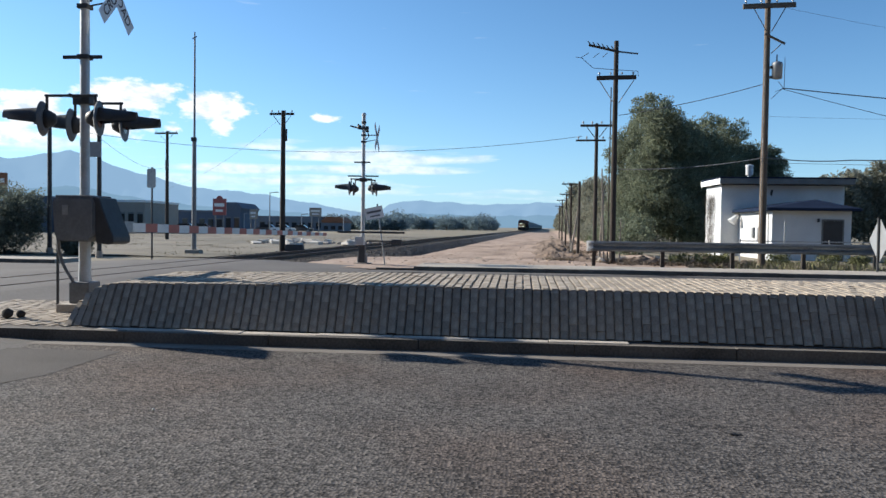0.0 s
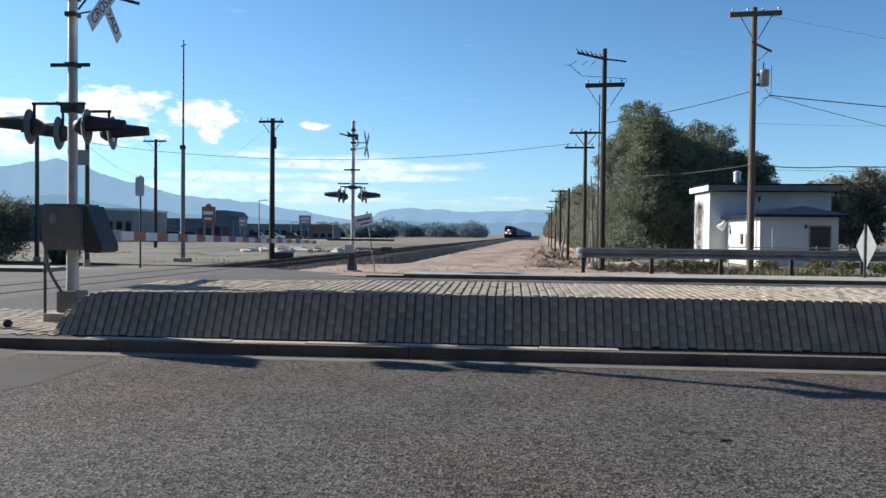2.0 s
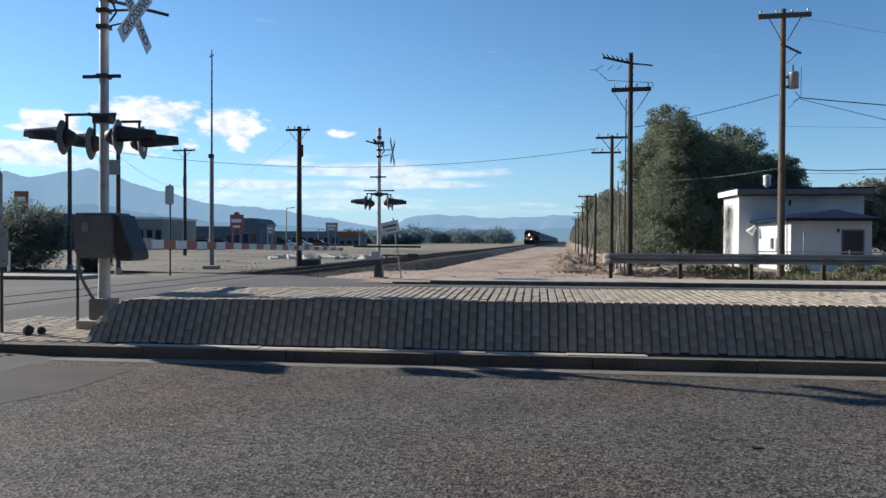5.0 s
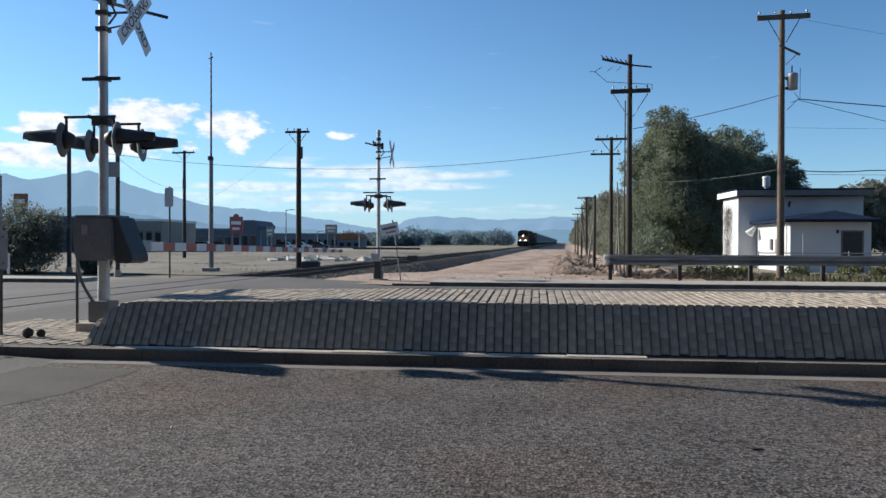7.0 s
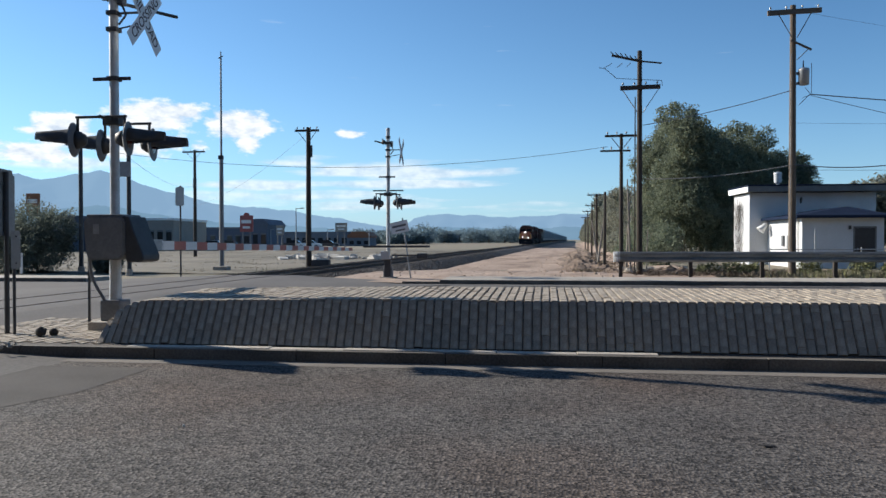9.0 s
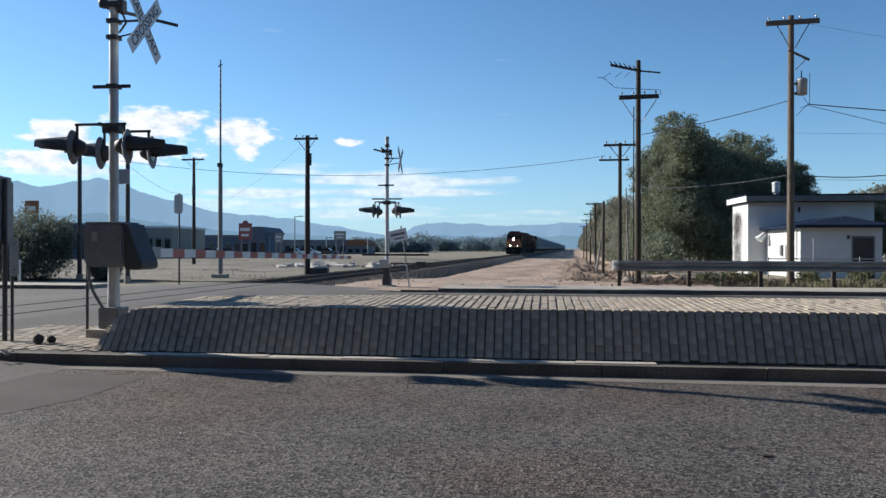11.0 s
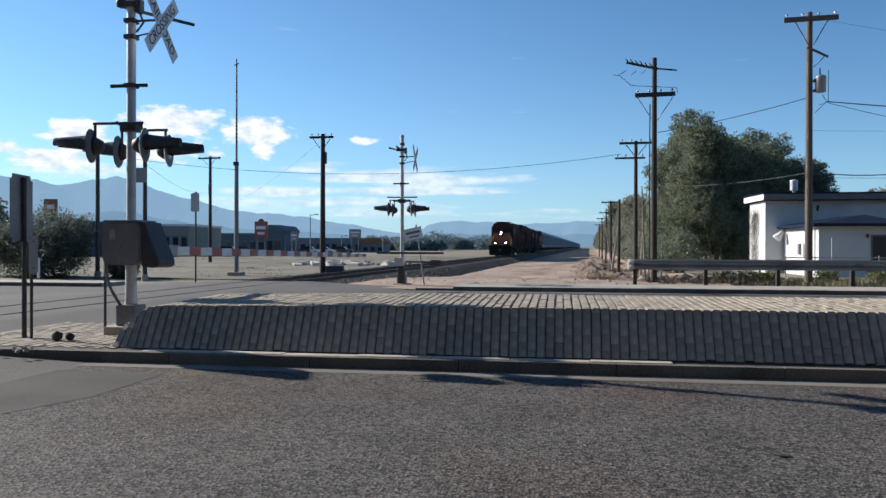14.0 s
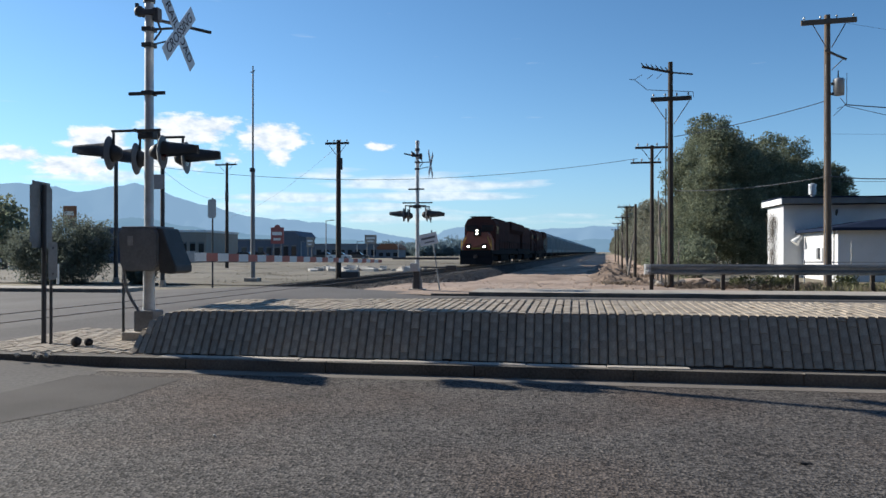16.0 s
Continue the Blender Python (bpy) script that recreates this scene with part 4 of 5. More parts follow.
wire("overhead_cable", (-8.8, 42.2, 7.3), (-24.9, 70, 4.6), 0.6, 0.006)
wire("overhead_cable", (-14.75, 33.3, 5.1), (-24.9, 70, 6.5), 0.6, 0.007)


# ---- guard rail ----
def guard_rail():
    top = empty("guard_rail", ROAD, "grey ribbed steel guard rail on timber posts", "guard rail")
    v = 31.0
    prof = [(0, 0.62), (-0.03, 0.64), (-0.085, 0.68), (-0.085, 0.74), (-0.03, 0.78), (0, 0.82), (-0.03, 0.86), (-0.085, 0.9), (-0.085, 0.96), (-0.03, 1.0), (0, 1.02)]
    u0, u1 = 2.85, 42.0
    bm = bmesh.new()
    n = 20
    rows = [[bm.verts.new((u0 + (u1 - u0) * i / n, v + y, z)) for y, z in prof] for i in range(n + 1)]
    for p, q in zip(rows, rows[1:]):
        for i in range(len(prof) - 1):
            bm.faces.new((p[i], p[i + 1], q[i + 1], q[i]))
    bmesh.ops.solidify(bm, geom=list(bm.faces), thickness=0.005)
    part("beam", bm, BEAM_STEEL, top, "ribbed grey steel beam")
    bm = bmesh.new()
    n = 8
    rows = []
    for i in range(n + 1):
        a = math.pi * i / n
        rows.append([bm.verts.new((u0 - 0.25 * math.sin(a), v + 0.15 - (0.15 - y * 0.6) * math.cos(a), z)) for y, z in prof])
    for p, q in zip(rows, rows[1:]):
        for i in range(len(prof) - 1):
            bm.faces.new((p[i], p[i + 1], q[i + 1], q[i]))
    bmesh.ops.solidify(bm, geom=list(bm.faces), thickness=0.006)
    part("end_terminal", bm, STUCCO, top, "dirty white rounded end terminal")
    for i in range(15):
        u = u0 + 0.03 + i * 2.65
        part("rail_post", B(u - 0.07, u + 0.07, v + 0.012, v + 0.16, -0.1, 0.98, 0.01), DARK_WOOD, top, "weathered timber post")
    return top


guard_rail()


# ---- white building ----
def building():
    top = empty("small_building", Matrix.Translation((17.55, 41.5, 0)) @ pose(0, 0, 0, 0, 0, -ROAD_TURN), "white stucco building with a low front annex and dark roofs", "building")
    # local x to the right along the front, y to the back
    annex = part("annex_wall", B(0, 4.05, 0, 6.4, -0.1, 2.62), STUCCO, top, "white stucco annex walls")
    bm = bmesh.new()
    a, b, c, d = (-0.4, -0.45), (4.4, -0.45), (4.4, 6.4), (-0.4, 6.4)
    low = [bm.verts.new((x, y, 2.6)) for x, y in (a, b, c, d)]
    eave = [bm.verts.new((x, y, 2.74)) for x, y in (a, b, c, d)]
    r0, r1 = bm.verts.new((2.75, 1.4, 3.26)), bm.verts.new((2.75, 6.4, 3.26))
    for i in range(4):
        bm.faces.new((low[i], low[(i + 1) % 4], eave[(i + 1) % 4], eave[i]))
    bm.faces.new(low[::-1])
    bm.faces.new((eave[0], eave[1], r0))
    bm.faces.new((eave[1], eave[2], r1, r0))
    bm.faces.new((eave[2], eave[3], r1))
    bm.faces.new((eave[3], eave[0], r0, r1))
    part("annex_roof", bm, SLATE, top, "dark blue low hipped roof")
    dr = part("door", B(2.62, 3.6, -0.035, 0.03, 0.02, 2.08, 0.01), DOOR, top, "dark brown front door")
    part("door_handle", C((2.74, -0.09, 1.0), (2.74, -0.03, 1.0), 0.035, n=8), GALV, dr)
    part("door_frame", B(2.54, 2.62, -0.03, 0.02, 0.0, 2.16, 0.006), FASCIA, dr)
    part("door_frame", B(3.6, 3.68, -0.03, 0.02, 0.0, 2.16, 0.006), FASCIA, dr)
    part("door_frame", B(2.62, 3.6, -0.03, 0.02, 2.085, 2.16, 0.006), FASCIA, dr)
    part("wall_lamp", B(2.3, 2.42, -0.1, 0.0, 2.0, 2.2, 0.02), DARK_STEEL, top)
    part("meter_box", B(-0.14, 0.0, 1.6, 2.2, 0.9, 1.7, 0.02), GREY_BOX, top, "grey meter box")
    part("meter_box", B(-0.12, 0.0, 3.0, 3.3, 1.1, 1.7, 0.02), GREY_BOX, top, "grey meter box")
    part("conduit", C((-0.05, 1.9, 1.7), (-0.05, 1.9, 2.6), 0.03, n=8), GREY_BOX, top)
    part("conduit", C((-0.05, 0.55, 0.1), (-0.05, 0.55, 2.6), 0.035, n=8), WHITE, top)
    # main block behind
    y0 = 6.4
    part("main_wall", B(-1.07, 6.18, y0 + 0.003, y0 + 3.9, -0.1, 4.3), STUCCO, top, "white stucco main walls")
    roof = part("main_roof", B(-1.32, 6.5, y0 - 0.7, y0 + 4.3, 4.28, 4.62, 0.02), FASCIA, top, "flat roof with grey fascia", pose(0, 0, 0.0, 0.6, 0, 0))
    part("roof_cover", B(-1.37, 6.55, y0 - 0.74, y0 + 4.3, 4.625, 4.7, 0.01), SLATE, roof, "dark roof covering")
    part("side_board", B(-1.365, -1.322, y0 - 0.7, y0 + 4.3, 4.26, 4.6), WHITE, roof, "white verge board")
    v = part("roof_vent", lathe(bmesh.new(), [(0.11, 4.65), (0.11, 4.98), (0.22, 5.0), (0.23, 5.5), (0.25, 5.52), (0.24, 5.62), (0.06, 5.68)], pose(0.9, y0 + 1.2, 0), 18), ALUMINIUM, top, "round silver roof ventilator")
    part("vent_pipe", C((1.9, y0 + 0.6, 2.6), (1.9, y0 - 0.1, 4.0), 0.07, n=8), DARK_STEEL, top)
    lp = part("flood_lamp", lathe(bmesh.new(), [(0.1, 0.3), (0.13, 0.26), (0.15, 0.1), (0.25, -0.22), (0.26, -0.26), (0.2, -0.24)], pose(-0.42, y0 - 0.55, 2.2, 0, 42, 0), 18), WHITE, top, "white floodlight on a bracket", smooth=True)
    part("lamp_bracket", C((-0.3, y0 - 0.4, 2.2), (-0.2, y0, 2.5), 0.03, n=6), DARK_STEEL, lp)
    return top


building()


def vines():
    """Bare creeper on the sunny side wall."""
    rng = np.random.default_rng(14)
    verts, faces = [], []
    m = Matrix.Translation((17.55, 41.5, 0)) @ pose(0, 0, 0, 0, 0, -ROAD_TURN)
    for i in range(420):
        y, z = 6.4 + 2.5 + rng.normal(0, 0.62), rng.uniform(0, 1) ** 0.8 * 3.5
        l, a = rng.uniform(0.2, 0.7), rng.normal(1.57, 0.5)
        w = rng.uniform(0.012, 0.03)
        p, q = Vector((-1.1 - rng.random() * 0.08, y, z)), Vector((-1.1 - rng.random() * 0.14, y + l * math.cos(a), min(z + l * math.sin(a), 4.2)))
        n = len(verts)
        for c in (p + Vector((0, -w, 0)), p + Vector((0, w, 0)), q + Vector((0, w * .5, 0)), q + Vector((0, -w * .5, 0))):
            verts.append((m @ c)[:])
        faces.append((n, n + 1, n + 2, n + 3))
    me = bpy.data.meshes.new("creeper")
    me.from_pydata(verts, [], faces)
    me.materials.append(DARK_WOOD)
    tagged(new("creeper", me), "bare brown creeper climbing a white side wall", "creeper", "", "stuff")


vines()


def dead_trunk(x, y, h, lean, r):
    top = empty("dead_trunk", Matrix.Translation((x, y, -0.05)) @ pose(0, 0, 0, 0, lean, 0), "thin pale dead trunk leaning by a pole", "dead trunk", "dead trunks")
    part("trunk", C((0, 0, 0), (0, 0, h), r, r * 0.5, 8), PALE_BARK, top)
    part("twig", C((0, 0, h * 0.7), (0.25, 0.1, h * 0.95), r * 0.4, r * 0.15, 6), PALE_BARK, top)
    part("twig", C((0, 0, h * 0.5), (-0.2, -0.1, h * 0.75), r * 0.35, r * 0.12, 6), PALE_BARK, top)


PALE_BARK = mat("pale_bark", (0.36, 0.32, 0.27), (0.2, 0.175, 0.15), 0.9, 5, 30, 0.4, stretch=(6, 6, 1))
for x, y, h, lean, r in ((6.95, 34.6, 3.2, 3, 0.06), (7.1, 34.3, 4.2, -2, 0.05), (7.75, 34.2, 2.0, 2, 0.04), (8.6, 52, 3.4, 8, 0.08), (9.6, 58, 3.0, -9, 0.08)):
    dead_trunk(x, y, h, lean, r)

def pipe_fence():
    top = empty("pipe_fence", Matrix.Translation((14.6, 38.2, 0)) @ pose(0, 0, 0, 0, 0, -ROAD_TURN), "thin grey pipe fence before the building", "fence")
    for i in range(9):
        part("fence_post", C((i * 2.1, 0, -0.1), (i * 2.1, 0, 1.95 if i % 3 == 1 else 1.1), 0.03, n=8), GALV, top)
    for z in (1.0, 0.5):
        part("fence_rail", C((0, 0, z), (16.8, 0, z), 0.024, n=8), GALV, top)


pipe_fence()


# ---- plants ----
def leaf_mesh(name, lobes, count, size, seed, flat=0.0):
    """Many small bent leaf clumps scattered over and within rounded lobes."""
    rng = np.random.default_rng(seed)
    lobes = np.array(lobes, float)
    weight = (lobes[:, 3] * lobes[:, 4] * lobes[:, 5]) ** (2 / 3)
    pick = rng.choice(len(lobes), count, p=weight / weight.sum())
    d = rng.normal(size=(count, 3))
    d /= np.linalg.norm(d, axis=1)[:, None]
    r = rng.uniform(0.25, 1, count) ** 0.4 * (1 + 0.28 * np.sin(d[:, 0] * 7 + pick) * np.cos(d[:, 1] * 6 + 2 * pick) + 0.1 * rng.normal(size=count))
    p = lobes[pick, :3] + d * lobes[pick, 3:6] * r[:, None]
    p[:, 2] = np.maximum(p[:, 2], 0.02)
    a = rng.normal(size=(count, 3))
    a /= np.linalg.norm(a, axis=1)[:, None]
    b = np.cross(a, rng.normal(size=(count, 3)))
    b /= np.linalg.norm(b, axis=1)[:, None]
    c = np.cross(a, b)
    s = size * rng.uniform(0.5, 1.35, count)[:, None]
    quad = np.stack([p - a * s, p + b * s * 0.45 + c * s * 0.15, p + a * s, p - b * s * 0.45 + c * s * 0.15], 1).reshape(-1, 3)
    me = bpy.data.meshes.new(name)
    me.from_pydata(quad.tolist(), [], np.arange(count * 4).reshape(-1, 4).tolist())
    return me


def tree(x, y, lobes, count, size, label, seed, trunk=0.22, material=None, name="tree", group="trees by the track"):
    top = empty(name, Matrix.Translation((x, y, 0)), label, "tree" if name == "tree" else "shrub", group)
    h = max(l[2] for l in lobes)
    rnd = random.Random(seed)
    bm = bmesh.new()
    pts = [Vector((0, 0, -0.2)), Vector((rnd.uniform(-.15, .15), rnd.uniform(-.15, .15), h * 0.35)), Vector((rnd.uniform(-.3, .3), 0, h * 0.8))]
    tube(bm, pts[0], pts[1], trunk, trunk * 0.75, 10)
    tube(bm, pts[1], pts[2], trunk * 0.75, trunk * 0.3, 8)
    part("trunk", bm, BARK, top, "rough grey-brown trunk")
    for l in lobes[:7]:
        part("limb", C(pts[1].lerp(pts[0], rnd.uniform(0, .4)), Vector(l[:3]), trunk * 0.4, trunk * 0.1, 6), BARK, top)
    me = leaf_mesh("crown", lobes, count, size, seed)
    me.materials.append(material or LEAF)
    ob = new("crown", me)
    ob.parent = top
    return top


def crown(h, w, seed, low=0.5, n=9, clumps=0):
    rnd = random.Random(seed)
    out = []
    for i in range(n):
        f = i / (n - 1)
        z = low + w * 0.35 + (h - low - w * 0.6) * f
        k = w * (0.95 - 0.45 * abs(f - 0.35)) * 0.62
        a = rnd.uniform(0, TAU)
        off = w * 0.42 * (1 - 0.6 * f) * rnd.uniform(0.5, 1.1)
        out.append((off * math.cos(a), off * math.sin(a), z, k * rnd.uniform(.8, 1.1), k * rnd.uniform(.8, 1.1), k * rnd.uniform(.65, .9)))
    # smaller clumps standing out of the large ones
    for x, y, z, rx, ry, rz in list(out):
        for j in range(clumps):
            a, b, q = rnd.uniform(0, TAU), rnd.uniform(-0.5, 1.2), rnd.uniform(0.2, 0.36)
            out.append((x + rx * math.cos(a) * math.cos(b), y + ry * math.sin(a) * math.cos(b), max(0.4, z + rz * math.sin(b)), rx * q, ry * q, rz * q * rnd.uniform(0.8, 1.5)))
    return out


TREES = [(16.9, 62, 11.9, 3.9, 1), (18.9, 64, 10.9, 4.3, 2), (22.0, 67, 10.6, 4.5, 3), (25.6, 70, 11.0, 4.4, 4), (29.0, 71, 9.4, 3.6, 5), (17.4, 70, 11.6, 4.0, 6),
         (31.0, 60, 6.2, 3.2, 7), (34.5, 61, 6.8, 3.4, 8), (38.5, 58, 6.8, 3.4, 9), (43, 60, 7.0, 3.6, 10), (24.0, 72, 9.5, 4.2, 12), (20.4, 66, 10.4, 4.0, 14), (22.8, 69, 10.4, 3.8, 15)]
for i, (x, y, h, w, sd) in enumerate(TREES):
    tree(x, y, crown(h, w, sd, 0.3, 11, 6), 46000 if i < 6 else 18000, 0.105 if i < 6 else 0.13, "full dusty-green cottonwood with an uneven crown" if i < 6 or i > 9 else "lower hazy green tree behind the white building", sd, 0.22, None if i in (0, 1, 2, 3, 4, 5, 10, 11, 12) else DUSTY_LEAF)
random.seed(3)
for i in range(30):
    s = 74 + i * 9.5 * (1 + i * 0.035) + random.uniform(-3, 3)
    o = (7.4 if i < 3 else 6.2) + random.uniform(-0.6, 1.2)
    p = TRACK @ Vector((o, s, 0))
    h = min(7.2 + (s - 74) * 0.034, 10.5) + random.uniform(-0.5, 0.8)
    tree(p.x, p.y, crown(h, 3.3, 40 + i, 0.2, 9, 3), 9000 if i < 8 else 2600, 0.15 if i < 8 else 0.34, "dusty green tree in the long row beside the track", 40 + i, 0.22, DUSTY_LEAF)
for i in range(9):
    s = 47 + i * 6.5
    p = TRACK @ Vector((4.6 + random.uniform(-0.4, 0.8), s, 0))
    tree(p.x, p.y, [(0, 0, 0.9, 1.2, 1.4, 1.0), (0.6, 0.8, 1.5, 1.0, 1.0, 1.0), (-0.5, 0.5, 0.7, 0.9, 1.0, 0.7)], 2600, 0.11, "dense dusty shrub at the foot of the trees", 70 + i, 0.05, LEAF if i < 3 else DUSTY_LEAF, name="shrub", group="shrubs")
# bushes and trees by the far footway; the bushes' leaf grey includes haze
for x, y, k, sd in ((-20.6, 36.5, 1.15, 90), (-22.4, 37.2, 1.3, 92), (-17.0, 36, 0.45, 94)):
    tree(x, y, [(0, 0, 0.9 * k, 1.3 * k, 1.2 * k, 1.0 * k), (0.7 * k, 0.2, 1.7 * k, 0.9 * k, 0.9 * k, 0.9 * k), (-0.8 * k, 0, 1.2 * k, 0.9 * k, 0.9 * k, 0.8 * k)], 17000, 0.065, "grey-green bush beside the footway, haze put into its leaf colour", sd, 0.05, SAGE, name="shrub", group="shrubs")
for x, y, h, sd in ((-43.6, 66, 6.4, 101), (-50, 70, 7.0, 102), (-57, 80, 7, 103)):
    tree(x, y, crown(h, 4.0, sd, 0.3, 8), 2500, 0.25, "dark green tree in the shopping area", sd, group="far trees")
random.seed(8)
for i in range(70):
    az = -9 + 12.4 * (i / 69) + random.uniform(-.3, .3)
    d = random.uniform(330, 420) if az > -3 else random.uniform(260, 330)
    h = random.uniform(4.0, 8.0) * (0.75 if az < -4 else 1)
    tree(d * math.tan(radians(az)), d, [(0, 0, h * .5, h * .55, h * .5, h * .48), (h * .35, 0, h * .4, h * .4, h * .4, h * .38), (-h * .4, 0, h * .36, h * .38, h * .4, h * .36)], 1100, 0.42, "far green tree along the horizon, haze put into its leaf colour", 200 + i, 0.3, LEAF_HAZED, group="far trees")


def tufts(name, spots, count, height, material, seed, label, spread=0.35, slant=0.3):
    rng = np.random.default_rng(seed)
    spots = np.array(spots, float)
    c = spots[rng.integers(0, len(spots), count)]
    base = np.column_stack([c[:, 0] + rng.normal(0, spread, count) * c[:, 3], c[:, 1] + rng.normal(0, spread, count) * c[:, 3], c[:, 2]])
    a = rng.uniform(0, TAU, count)
    w = 0.018 + 0.012 * rng.random(count)
    h = height * rng.uniform(0.4, 1.2, count)
    lean = rng.normal(0, slant, (count, 2)) * h[:, None]
    side = np.column_stack([np.cos(a) * w, np.sin(a) * w, np.zeros(count)])
    tip = base + np.column_stack([lean, h])
    v = np.stack([base - side, base + side, tip], 1).reshape(-1, 3)
    me = bpy.data.meshes.new(name)
    me.from_pydata(v.tolist(), [], np.arange(count * 3).reshape(-1, 3).tolist())
    me.materials.append(material)
    return tagged(new(name, me), label, "grass", "", "stuff")


random.seed(21)
weed_spots = []
for i in range(200):
    u = random.choice((random.uniform(7.0, 34), random.uniform(9, 14)))
    p = ROAD @ Vector((u, 31.2 + random.uniform(-.6, 5.5), 0.0))
    weed_spots.append((p.x, p.y, -0.02, 0.8))
tufts("weeds", weed_spots, 2800, 0.24, GREEN_GRASS, 31, "green weeds under the guard rail")
tufts("straw_grass", weed_spots, 5000, 0.22, DRY_GRASS, 34, "dry straw grass under the guard rail")
lot = []
for i in range(260):
    p = TRACK @ Vector((random.uniform(-60, -14.5), random.uniform(34, 110), 0))
    lot.append((p.x, p.y, -0.03, 1.6))
tufts("dry_tufts", lot, 9000, 0.1, DRY_GRASS, 32, "scattered dry grass tufts on the lot")
verge = []
for i in range(220):
    p = TRACK @ Vector((random.uniform(-8.2, 3), 40 + 160 * random.random() ** 2, 0))
    if (TRACK.inverted() @ p).x > 0.2:
        verge.append((p.x, p.y, dip(*(TRACK.inverted() @ p).xy) - 0.02, 0.8))
tufts("dry_verge", verge, 5000, 0.18, DRY_GRASS, 33, "thin dry grass along the dirt road")


for x, y, k, sd in ((9.9, 32.6, 0.42, 301), (10.9, 32.4, 0.5, 302), (11.8, 32.9, 0.4, 303), (14.4, 33.3, 0.45, 304), (16.4, 33.0, 0.5, 305), (17.9, 33.4, 0.42, 306), (19.2, 33.0, 0.4, 307)):
    tree(x, y, [(0, 0, 0.5 * k, 1.0 * k, 0.8 * k, 0.7 * k), (0.5 * k, 0, 0.8 * k, 0.6 * k, 0.6 * k, 0.6 * k), (-0.6 * k, 0, 0.6 * k, 0.6 * k, 0.6 * k, 0.5 * k)], 900, 0.05, "low yellow-green weed clump under the guard rail", sd, 0.015, GREEN_GRASS, name="shrub", group="weed clumps")


def mound(x, y, w, d, h, seed, material, label, base=0.0):
    bm = bmesh.new()
    n = 44
    rows = []
    for j in range(n + 1):
        row = []
        for i in range(n + 1):
            a, b = 2 * i / n - 1, 2 * j / n - 1
            f = max(0, 1 - a * a - b * b)
            z = h * f ** 0.8 * (0.75 + 0.6 * noise.noise(Vector((a * 2.5, b * 2.5, seed)))) + 0.2 * f * noise.noise(Vector((a * 9, b * 9, seed))) + 0.12 * f ** 0.5 * noise.noise(Vector((a * 22, b * 22, seed)))
            row.append(bm.verts.new((x + a * w, y + b * d, z + base - 0.05)))
        rows.append(row)
    for p, q in zip(rows, rows[1:]):
        for i in range(n):
            bm.faces.new((p[i], p[i + 1], q[i + 1], q[i]))
    return tagged(part("dirt_mound", bm, material, None, smooth=True), label, "dirt mound", "dirt mounds")


for i, (o, s, w, d, h) in enumerate(((1.2, 44, 1.6, 3.0, 0.7), (0.6, 52, 1.6, 4.0, 0.8), (0.4, 62, 1.8, 5, 0.9), (2.2, 39, 1.4, 2.0, 0.55), (0.0, 76, 1.8, 6, 0.9), (0.6, 95, 2.0, 9, 1.1), (4.2, 35.5, 1.6, 1.2, 0.5), (7.5, 36, 2.6, 1.2, 0.45))):
    p = TRACK @ Vector((o, s, 0))
    mound(p.x, p.y, w, d, h * 0.62, i, DIRT, "low heap of loose brown dirt and debris", dip(o, s))


brush = []
for i in range(120):
    p = TRACK @ Vector((random.uniform(0.2, 3.6), 38 + 70 * random.random() ** 1.5, 0))
    brush.append((p.x, p.y, dip(*(TRACK.inverted() @ p).xy), 0.9))
for i in range(60):
    p = ROAD @ Vector((random.uniform(3.5, 9), 32.5 + random.random() * 3, 0))
    brush.append((p.x, p.y, 0.0, 0.8))
tufts("brushwood", brush, 8000, 0.22, BARK, 35, "tangle of dead brown twigs and debris", 0.4, 1.6)


def slab(x, y, w, d, h, turn, tilt):
    tagged(part("concrete_slab", B(-w / 2, w / 2, -d / 2, d / 2, -0.05, h, 0.03), PALE, None, "", pose(x, y, 0, tilt, 0, turn)), "pale broken concrete slab on the bare lot", "slab", "slabs")


PALE = mat("pale_concrete", (0.58, 0.56, 0.52), (0.42, 0.4, 0.37), 0.9, 1.5, 12, 0.4)
random.seed(52)
for i in range(34):
    slab(random.uniform(-14.5, -6.5), random.uniform(58, 64), random.uniform(0.4, 1.3), random.uniform(0.3, 0.8), random.uniform(0.1, 0.36), random.uniform(0, 180), random.uniform(-14, 14))


def rocks(name, cx, cy, z, n, spread, size, seed, label, material):
    rnd = random.Random(seed)
    for i in range(n):
        bm = bmesh.new()
        bmesh.ops.create_icosphere(bm, subdivisions=1 if size > 0.1 else 2, radius=size * rnd.uniform(.6, 1.2))
        for v in bm.verts:
            v.co *= 1 + 0.75 * noise.noise(v.co * (2.0 / size) + Vector((i, seed, 0)))
            v.co.z *= 0.7
        tagged(part(name, bm, material, None, "", pose(cx + rnd.uniform(-1, 1) * spread, cy + rnd.uniform(-.5, .5) * spread, z + size * 0.15, 0, 0, rnd.uniform(0, 360))), label, "rock", "loose rocks")


DARK_STONE = mat("dark_stone", (0.07, 0.062, 0.056), (0.03, 0.027, 0.025), 0.95, 12, 60, 0.4)
def lump(x, y, r, seed):
    bm = bmesh.new()
    bmesh.ops.create_icosphere(bm, subdivisions=2, radius=r)
    for v in bm.verts:
        v.co *= 1 + 0.3 * noise.noise(v.co * 16 + Vector((seed, 0, 0)))
    tagged(part("rock", bm, DARK_STONE, None, "", pose(x, y, 0.145 + r * 0.85, 0, 0, seed * 40), smooth=True), "dark rounded lump on the paved island", "rock", "loose rocks")


lump(-6.03, 10.74, 0.075, 1)
lump(-5.9, 10.84, 0.06, 4)


